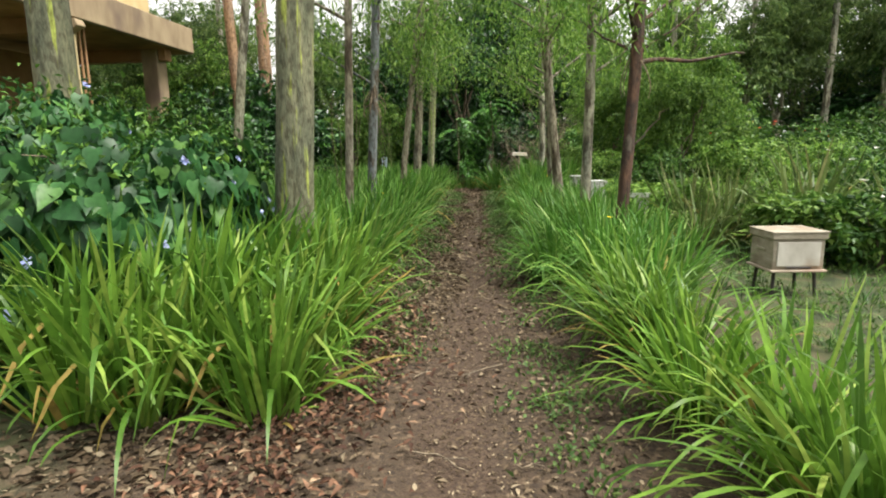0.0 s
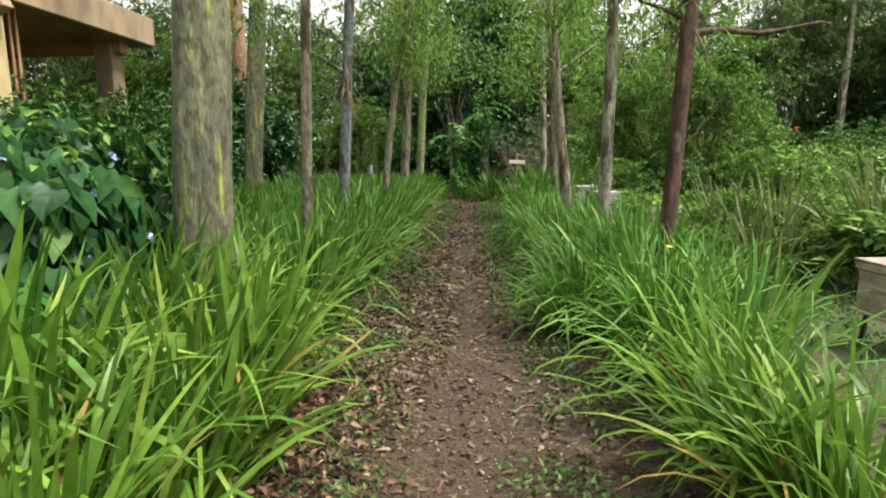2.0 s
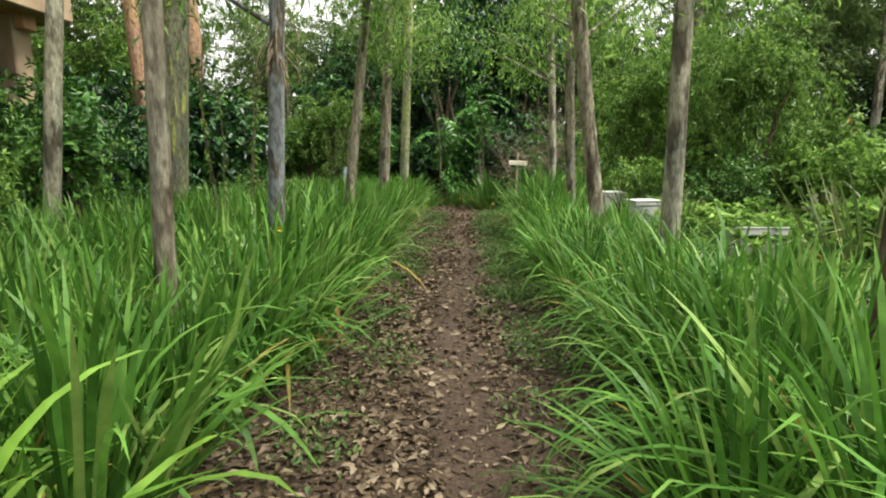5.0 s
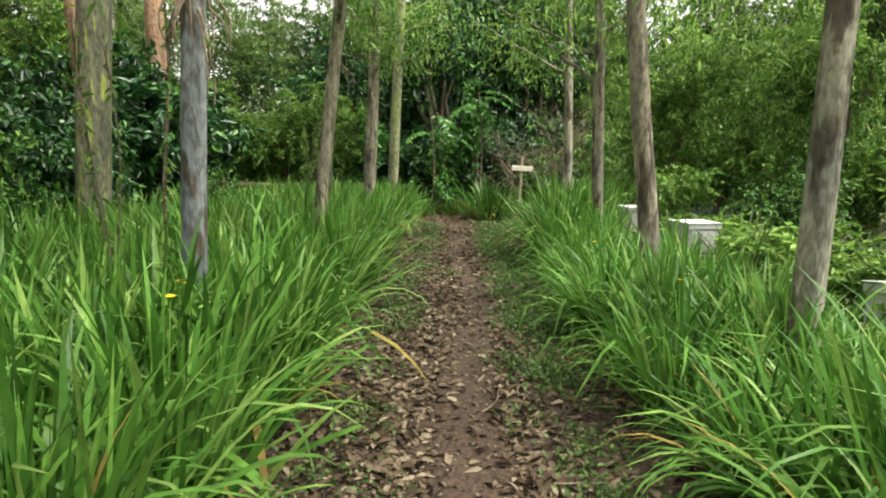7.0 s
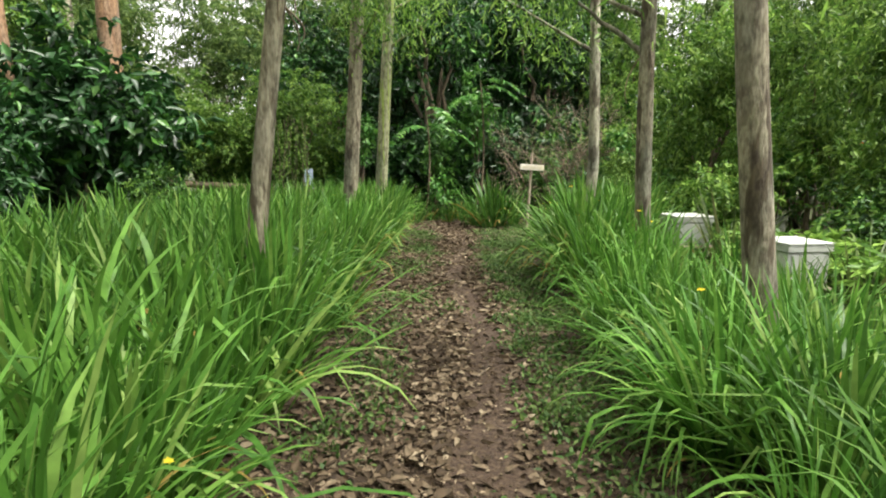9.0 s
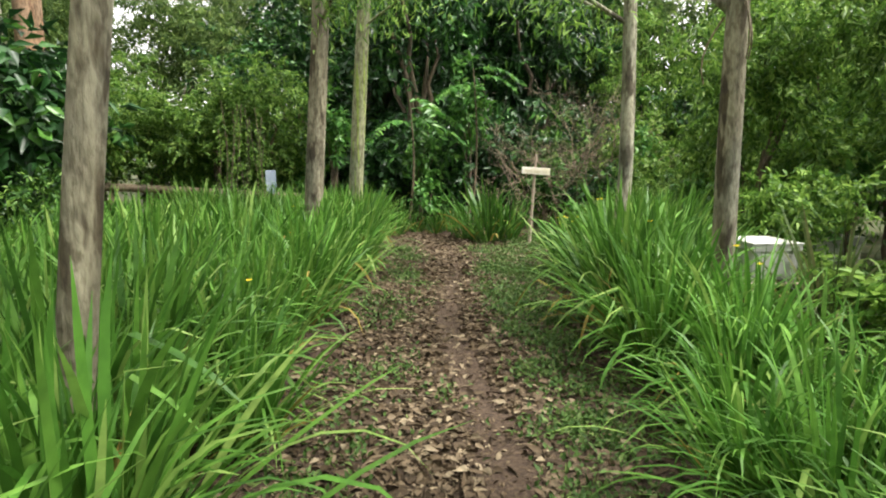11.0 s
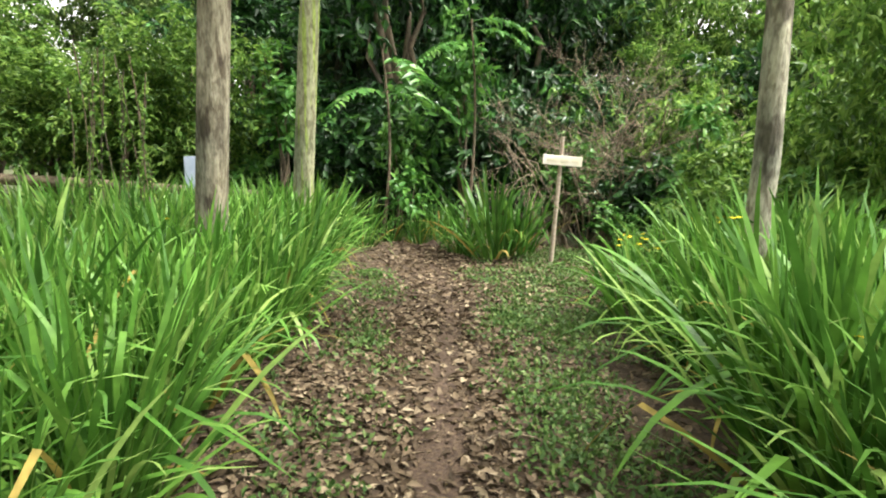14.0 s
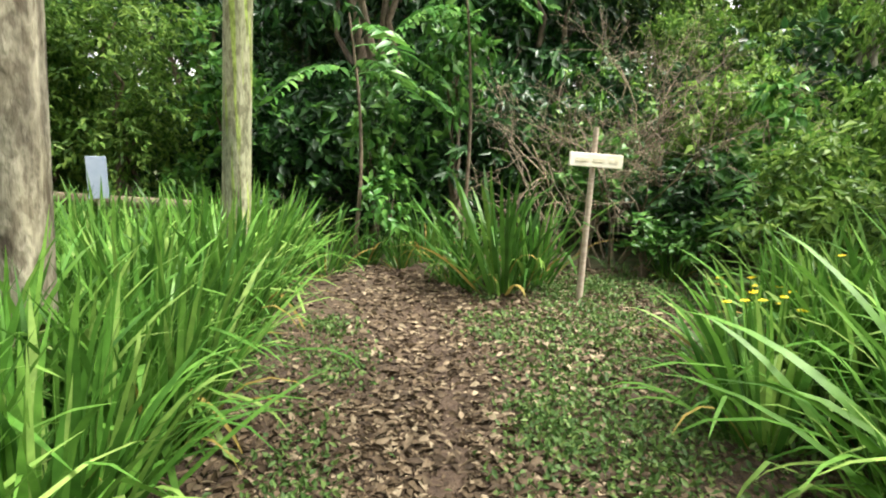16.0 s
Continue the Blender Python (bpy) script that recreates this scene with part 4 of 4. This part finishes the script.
litter("leaf_litter", 31, 44000, 0.08, 0.034, 0.7, True, "dry brown fallen leaves strewn over the path", 0.02)
litter("leaf_crumbs", 33, 70000, 0.034, 0.016, 0.62, False, "small broken bits of dead leaf covering the earth", 0.012)
ground_cover()


def swept_heap():
    """Reddish dead leaves drifted against the foot of the first clumps."""
    rng = np.random.default_rng(35)
    n = 1900
    y = rng.uniform(1.6, 5.2, n)
    x = rng.normal(-0.9, 0.28, n) + 0.12 * np.sin(y * 2.3)
    z = 0.03 + 0.05 * rng.uniform(size=n) * np.exp(-((x + 0.8) / 0.35) ** 2)
    az = rng.uniform(0, 2 * np.pi, n)
    d = np.stack([np.cos(az), np.sin(az), rng.normal(0, 0.35, n)], 1)
    me = mesh_np("red_leaf_litter", *leaves(np.stack([x, y, z], 1), d, 0.06, 0.024, rng, 0.3, 0.3, True), M_LITTER_RED)
    tagged(new("red_leaf_litter", me), "reddish-brown dead leaves heaped under the strap leaves", "leaf litter", kind="stuff")


swept_heap()


# ---- flowering vine ----
def heart_leaves(centres, dirs, size, rng, facing):
    """Heart-shaped leaves with a notched base, folded on the midrib and hanging by their stalks."""
    n = len(centres)
    d = unit(dirs)
    side = unit(np.cross(d, unit(facing + rng.normal(size=(n, 3)) * 0.28)))
    up = np.cross(side, d)
    L = (size * rng.uniform(0.55, 1.25, n))[:, None]
    rows = [(0.0, 0.0, 0.0), (-0.1, 0.2, 0.03), (0.1, 0.37, 0.09), (0.38, 0.32, 0.07), (0.7, 0.14, 0.0), (1.0, 0.0, -0.1)]
    right = [centres + d * L * a + side * L * w + up * L * h for a, w, h in rows]
    left = [centres + d * L * a - side * L * w + up * L * h for a, w, h in rows[1:5]]
    mid = [centres + d * L * 0.3, centres + d * L * 0.66 - up * L * 0.03]
    v = np.stack(right + left + mid, 1)
    tri = np.array([[0, 1, 2], [0, 2, 10], [10, 2, 3], [10, 3, 11], [11, 3, 4], [11, 4, 5], [0, 7, 6], [0, 10, 7], [10, 8, 7], [10, 11, 8], [11, 9, 8], [11, 5, 9]])
    return v.reshape(-1, 3), (tri[None] + np.arange(n)[:, None, None] * 12).reshape(-1, 3)


def vine(x, y, w, d, h, n, seed, flowers, label):
    rng = np.random.default_rng(seed)
    root = empty("flowering_vine", x, y, 0)
    a = rng.uniform(0, 2 * np.pi, n)
    el = np.arcsin(rng.uniform(-0.05, 1, n))
    lump = 1 + 0.10 * np.sin(3 * a + seed) + 0.08 * np.sin(7 * a + 4 * el) + 0.07 * np.sin(11 * el + 5 * a) + 0.05 * rng.normal(size=n)
    ring = np.abs(np.cos(el)) ** 0.6 * 0.5 * lump
    p = np.stack([np.cos(a) * ring * w, np.sin(a) * ring * d, 0.05 + h * np.abs(np.sin(el)) ** 0.8 * (0.7 + 0.3 * lump)], 1)
    p *= rng.uniform(0.84, 1.03, (n, 1))
    face = unit(p * np.array([1.0, 0.8, 0.4]))
    hang = face * 0.3 + rng.normal(size=(n, 3)) * 0.3 - np.array([0, 0, 1.0])
    part_np("foliage", mesh_np("foliage", *heart_leaves(p, hang, 0.165, rng, face), M_VINE), root)
    top = p[p[:, 2] > h * 0.72]
    if len(top):
        m = 1800
        q = top[rng.integers(0, len(top), m)] + rng.normal(size=(m, 3)) * 0.09 + np.array([0, 0, 0.06])
        part_np("shoot_foliage", mesh_np("shoot_foliage", *leaves(q, rng.normal(size=(m, 3)) + np.array([0, 0, 0.5]), 0.08, 0.04, rng), M_MID), root, "fresh small leaves along the top")
    for k in range(20):
        q = p[int(rng.integers(0, n))]
        s = np.linspace(0, 1, 8)
        c = q[None] * s[:, None] * 0.97
        c[:, 2] = q[2] * np.sin(s * 1.57) - 0.02
        part_np("stem", mesh_np("stem", *tube(c + rng.normal(size=(8, 3)) * 0.03, 0.012 * np.interp(s, [0, 1], [1.3, 0.4]), 5), M_TWIG), root)
    near = [q for q in p if (q[0] > 0.1 or q[1] < -d * 0.35) and q[2] > 0.4]
    for k in range(flowers):
        q = near[int(rng.integers(0, len(near)))] * 1.06
        dirv = unit(q * np.array([1, 1, 0.3]))
        tan = unit(np.cross(dirv, [0, 0, 1]))
        b = np.cross(tan, dirv)
        th = np.linspace(0, 2 * np.pi, 6)[:5]
        dd = np.cos(th)[:, None] * tan + np.sin(th)[:, None] * b + dirv * 0.35
        part_np("blue_flower", mesh_np("blue_flower", *leaves(np.repeat(q[None], 5, 0), dd, 0.048, 0.05, rng, 0.1, 0.1, True), M_PETAL_B), root, "pale blue trumpet flower")
    tagged(root, label, "vine")


vine(-2.75, 4.75, 1.6, 3.2, 1.5, 4800, 51, 24, "sprawling vine with large dark leaves and pale blue flowers")
vine(-3.9, 4.9, 1.5, 3.0, 1.85, 4800, 52, 20, "tall mound of heart-leaved vine with pale blue flowers")


# ---- bee hives, sign, panel, log ----
def hive(x, y, rz, w, d, h, z0, body_mat, label, tilt=0.0, leg_mat=None, panel_mat=None):
    root = empty("bee_hive", x, y, 0, rz)
    part("body", box(bmesh.new(), w, d, h, pose(0, 0, z0 + h / 2), 0.006), body_mat, root)
    b = bmesh.new()
    box(b, w + 0.05, d + 0.06, 0.022, pose(0, 0, z0 - 0.013))
    part("floor_board", b, M_WOOD, root, "stained floor board")
    b = bmesh.new()
    m = pose(0, 0, z0 + h + 0.004, tilt, 0, 0)
    box(b, w + 0.035, d + 0.035, 0.06, m @ pose(0, 0, 0.03))
    box(b, w + 0.05, d + 0.05, 0.012, m @ pose(0, 0, 0.067))
    part("roof", b, body_mat, root)
    for sx in (-1, 1):
        part("handle_cleat", box(bmesh.new(), 0.02, d * 0.4, 0.03, pose(sx * (w / 2 + 0.008), 0, z0 + h * 0.62)), body_mat, root)
    part("front_panel", box(bmesh.new(), w * 0.84, 0.014, h * 0.82, pose(0, -d / 2 - 0.004, z0 + h * 0.52), 0.004), panel_mat or body_mat, root, "paler front board")
    part("entrance_slot", box(bmesh.new(), w * 0.5, 0.012, 0.014, pose(0, -d / 2 - 0.012, z0 + 0.02), 0.002), M_DARKWOOD, root, "dark entrance slot")
    for sx in (-1, 1):
        for sy in (-1, 1):
            s = np.linspace(0, 1, 3)
            top, foot = np.array([sx * (w / 2 - 0.05), sy * (d / 2 - 0.05), z0 - 0.02]), np.array([sx * (w / 2 - 0.03), sy * (d / 2 - 0.03), -0.03])
            part_np("leg", mesh_np("leg", *tube(top[None] * (1 - s)[:, None] + foot[None] * s[:, None], [0.016] * 3, 6), leg_mat or M_WOOD), root)
    return tagged(root, label, "bee hive", "bee hives beside the path")


hive(2.97, 5.55, 2, 0.47, 0.40, 0.28, 0.27, M_HIVE, "weathered unpainted wooden bee hive on a leg stand", 0.0, M_DARKMETAL, M_HIVE_PALE)
hive(2.62, 9.5, -10, 0.36, 0.44, 0.24, 0.34, M_WHITE, "white-painted bee hive with a tilted lid", -9)
hive(2.67, 14.9, 4, 0.42, 0.46, 0.27, 0.37, M_WHITE, "chalky white bee hive half hidden by grass")
hive(2.58, 12.6, 8, 0.36, 0.38, 0.28, 0.36, M_WHITE, "chalky white bee hive behind the strap leaves")
hive(4.53, 16.6, 15, 0.42, 0.48, 0.24, 0.24, M_WHITE, "white bee hive under the feathery trees")


def signpost():
    root = empty("wooden_sign", 1.45, 19.5, 0, 4)
    s = np.linspace(0, 1, 8)
    p = np.stack([-0.06 + 0.075 * s, 0 * s, -0.1 + 1.63 * s], 1)
    part_np("post", mesh_np("post", *tube(p, 0.026 * np.interp(s, [0, 1], [1.1, 0.85]), 8, 0.04, np.random.default_rng(3)), M_WOOD), root, "round weathered wooden post")
    brd = part("board", box(bmesh.new(), 0.48, 0.022, 0.115, pose(0.01, -0.04, 1.25, 0, 3.5, 0), 0.004), M_SIGN, root, "cream-painted direction board")
    for k, (cx, ln) in enumerate([(-0.13, 0.12), (0.02, 0.1), (0.15, 0.08)]):
        part("lettering", box(bmesh.new(), ln, 0.003, 0.03, pose(cx + 0.01, -0.053, 1.25 - cx * 0.06, 0, 3.5, 0), 0.001), M_INK, brd, "faded illegible yellow lettering")
    tagged(root, "wooden post with a blank-looking cream direction board", "sign")


signpost()


def panel():
    root = empty("panel_marker", -3.36, 20.9, 0, 20)
    part("panel", box(bmesh.new(), 0.19, 0.02, 0.44, pose(0, 0, 0.98), 0.004), M_TIN, root, "pale blue-white sheet panel")
    part("post", box(bmesh.new(), 0.04, 0.04, 1.1, pose(0, 0.035, 0.5)), M_WOOD, root)
    tagged(root, "pale blue-white upright panel on a short post", "marker")


panel()


def log_rail():
    root = empty("log_rail", -4.0, 21.25, 0, 0)
    s = np.linspace(0, 1, 10)
    p = np.stack([-3.2 + 4.7 * s, 0.1 * np.sin(s * 4), 0.86 - 0.2 * s], 1)
    part_np("log", mesh_np("log", *tube(p, 0.085 * np.interp(s, [0, 1], [1.1, 0.8]), 9, 0.06, np.random.default_rng(4)), M_DEADWOOD), root)
    for x, z in ((-2.6, 0.78), (1.2, 0.62)):
        part_np("post", mesh_np("post", *tube([(x, 0.02, -0.05), (x, 0.02, z * 0.5), (x, 0.02, z - 0.03)], [0.04] * 3, 7), M_DEADWOOD), root)
    tagged(root, "fallen grey-brown log propped as a low rail", "log")


log_rail()


# ---- building ----
def building():
    root = empty("concrete_building", -7.95, 16.1, 0, -3)
    # the floor slab's outer corner is at the origin; the house runs away to -x and towards -y
    part("slab", box(bmesh.new(), 9.0, 12.0, 0.22, pose(-4.5, -6.0, 4.3), 0.02), M_SOFFIT, root, "stained reddish concrete soffit slab")
    part("edge_beam", box(bmesh.new(), 0.14, 12.0, 0.66, pose(0.05, -6.0, 4.52), 0.02), M_CONCRETE, root, "weathered concrete edge beam")
    part("edge_beam", box(bmesh.new(), 9.0, 0.14, 0.66, pose(-4.5, 0.08, 4.52), 0.02), M_CONCRETE, root, "weathered concrete edge beam")
    for x, y, w in ((-0.62, -0.75, 0.44), (-0.32, -4.5, 0.5), (-0.32, -9.5, 0.5)):
        part("column", box(bmesh.new(), w, w, 4.25, pose(x, y, 2.06), 0.02), M_CONCRETE if y > -1 else M_CREAM, root, "bare concrete square column" if y > -1 else "cream-painted square column")
    for dy in (0, 0.14):
        part("drain_pipe", box(bmesh.new(), 0.05, 0.05, 4.2, pose(-0.2, -4.0 + dy, 2.1), 0.015), M_SOFFIT, root)
    for y in (-0.75, -4.5, -9.5):
        part("cross_beam", box(bmesh.new(), 3.3, 0.3, 0.3, pose(-1.85, y, 4.05), 0.015), M_SOFFIT, root, "stained beam under the floor slab")
        if y < -1:
            part("bracket", box(bmesh.new(), 0.5, 0.24, 0.16, pose(0.02, y, 3.98, 0, -24, 0), 0.015), M_CONCRETE, root)
    wall = part("back_wall", box(bmesh.new(), 0.25, 12.0, 4.1, pose(-3.6, -6.0, 2.0), 0.01), M_SOFFIT, root, "brown-painted rear wall under the slab")
    for k in range(3):
        win = part("window_frame", box(bmesh.new(), 0.08, 1.3, 1.9, pose(-3.45, -4.5 - 2.4 * k, 2.2), 0.01), M_DARKWOOD, root, "dark barred window")
        for j in range(5):
            part("bar", box(bmesh.new(), 0.03, 0.03, 1.9, pose(-3.39, -5.0 - 2.4 * k + 0.25 * j, 2.2), 0.005), M_CREAM, win)
    part("upper_wall", box(bmesh.new(), 8.0, 11.0, 3.0, pose(-4.7, -6.1, 5.95), 0.02), M_CREAM, root, "pale cream upper storey wall")
    part("roof", box(bmesh.new(), 9.4, 12.4, 0.2, pose(-4.6, -6.1, 7.5), 0.02), M_CONCRETE, root)
    tagged(root, "old concrete building with overhanging floor on cream columns", "building")


building()


# ---- field plants, creepers, cable and twigs ----
def flowering_shrub(x, y, w, h, petal, seed, label, count=9):
    """A leafy shrub with loose open flowers near its top."""
    root = bush_variant("flowering_shrub", seed, (w, w, h), 1500, 0.12, 0.05, M_MID, label, 5, 0.25, 0.0, 9, reach=0.28)
    rng = np.random.default_rng(seed)
    for k in range(count):
        a, r = rng.uniform(0, 6.28), w * 0.38 * math.sqrt(rng.uniform())
        c = np.array([r * math.cos(a), r * math.sin(a), h * rng.uniform(0.8, 1.02)])
        th = np.linspace(0, 2 * np.pi, 7)[:6]
        d = np.stack([np.cos(th), np.sin(th), 0 * th + 0.5], 1)
        part_np("flower", mesh_np("flower", *leaves(np.repeat(c[None], 6, 0), d, 0.055, 0.045, rng, 0.1, 0.2, True), petal), root)
    root.matrix_basis = pose(x, y, 0, 0, 0, seed * 37 % 360)
    return root


for k, (fx, fy, fw, fh) in enumerate([(8.6, 18.2, 1.6, 2.1), (9.9, 17.6, 1.5, 2.0), (13.2, 18.0, 1.8, 2.1), (6.4, 17.0, 1.2, 1.9)]):
    flowering_shrub(fx, fy, fw, fh, M_PETAL_R, 400 + k, "green garden shrub topped with red flowers", 6)
for k, (fx, fy, fw, fh) in enumerate([(4.6, 6.6, 1.3, 1.0), (6.1, 9.2, 1.5, 1.2), (8.8, 10.2, 1.6, 1.3), (7.2, 11.2, 1.5, 1.3), (10.4, 12.2, 1.7, 1.5)]):
    flowering_shrub(fx, fy, fw, fh, M_PETAL_W, 420 + k, "sprawling green garden plant with white flowers", 4)


def turf_tufts():
    """Short grass and weeds on the open ground beside the hives and around the wood's edge."""
    rng = np.random.default_rng(61)
    pieces = []
    for k in range(1180):
        x, y = (rng.uniform(1.5, 7.5), rng.uniform(1.2, 9.0)) if k < 520 else (rng.uniform(1.9, 4.5), rng.uniform(8.0, 17.0)) if k < 1000 else (rng.uniform(2.0, 5.5), rng.uniform(17.5, 21))
        v, f = blades(9, rng, 0.08, 0.24, 0.008, 0.5, 0.0, 0.9, 0.06, 3)
        pieces.append((v + np.array([x, y, 0]), f))
    tagged(new("turf_tufts", mesh_np("turf_tufts", *join(pieces), M_MID)), "short ragged grass tufts on the open ground", "grass", kind="stuff")


turf_tufts()


def creeper(x, y, top, n, seed):
    """Thin leafy strands that hang beside a trunk."""
    rng = np.random.default_rng(seed)
    root = empty("hanging_creeper", x, y, 0)
    for k in range(n):
        s = np.linspace(0, 1, 9)
        dx, dy, z0 = rng.normal(0, 0.16), rng.normal(0, 0.14), top * rng.uniform(0.8, 1.05)
        p = np.stack([dx + 0.05 * np.sin(s * 5 + k), dy + 0.03 * np.cos(s * 4 + k), z0 * (1 - s)], 1)
        st = part_np("strand", mesh_np("strand", *tube(p, [0.007] * 9, 4), M_TWIG), root)
        m = 46
        t = rng.uniform(0.02, 0.8, m)
        c = np.stack([np.interp(t, s, p[:, i]) for i in range(3)], 1)
        part_np("strand_foliage", mesh_np("strand_foliage", *leaves(c, rng.normal(size=(m, 3)) - np.array([0, 0, 0.8]), 0.07, 0.03, rng), M_LIGHT), st)
    tagged(root, "thin pale green creeper strands hanging in the trees", "creeper")


creeper(-2.95, 18.1, 2.15, 15, 71)
creeper(-2.2, 9.75, 2.4, 5, 72)


def cable():
    root = empty("overhead_cable", -7.6, 20.75, 0)
    for k, z in enumerate((2.86, 2.72)):
        s = np.linspace(0, 1, 12)
        p = np.stack([-0.24 - 6.5 * s, 0.15 + 1.2 * s, z + 0.5 * s * s - 0.35 * s], 1)
        part_np("wire", mesh_np("wire", *tube(p, [0.012] * 12, 5), M_WHITE), root)
    part_np("pole", mesh_np("pole", *tube([(-6.72, 1.36, -0.1), (-6.72, 1.36, 1.6), (-6.72, 1.36, 3.3)], [0.06, 0.055, 0.05], 8), M_DEADWOOD), root, "grey timber pole")
    tagged(root, "two thin pale wires strung between trunk and pole", "cable")


cable()


def twigs():
    rng = np.random.default_rng(81)
    for k in range(34):
        x, y = rng.normal(-0.05, 0.5), rng.uniform(1.6, 19.5)
        root = empty("fallen_twig", x, y, 0.012, rng.uniform(0, 360))
        ln = rng.uniform(0.12, 0.4)
        s = np.linspace(-0.5, 0.5, 6)
        p = np.stack([s * ln, 0.02 * np.sin(s * 6 + k), 0.006 + 0.006 * np.cos(s * 9)], 1)
        part_np("stick", mesh_np("stick", *tube(p, 0.006 * np.interp(s, [-0.5, 0.5], [1, 0.4]), 5), M_DEADWOOD), root)
        q = np.stack([np.linspace(0.05, 0.35, 4) * ln, np.linspace(0.0, 0.2, 4) * ln, np.full(4, 0.012)], 1)
        part_np("side_shoot", mesh_np("side_shoot", *tube(q, [0.004, 0.003, 0.003, 0.002], 4), M_DEADWOOD), root)
        tagged(root, "small dry fallen twig on the path", "twig", "fallen twigs on the path")


twigs()
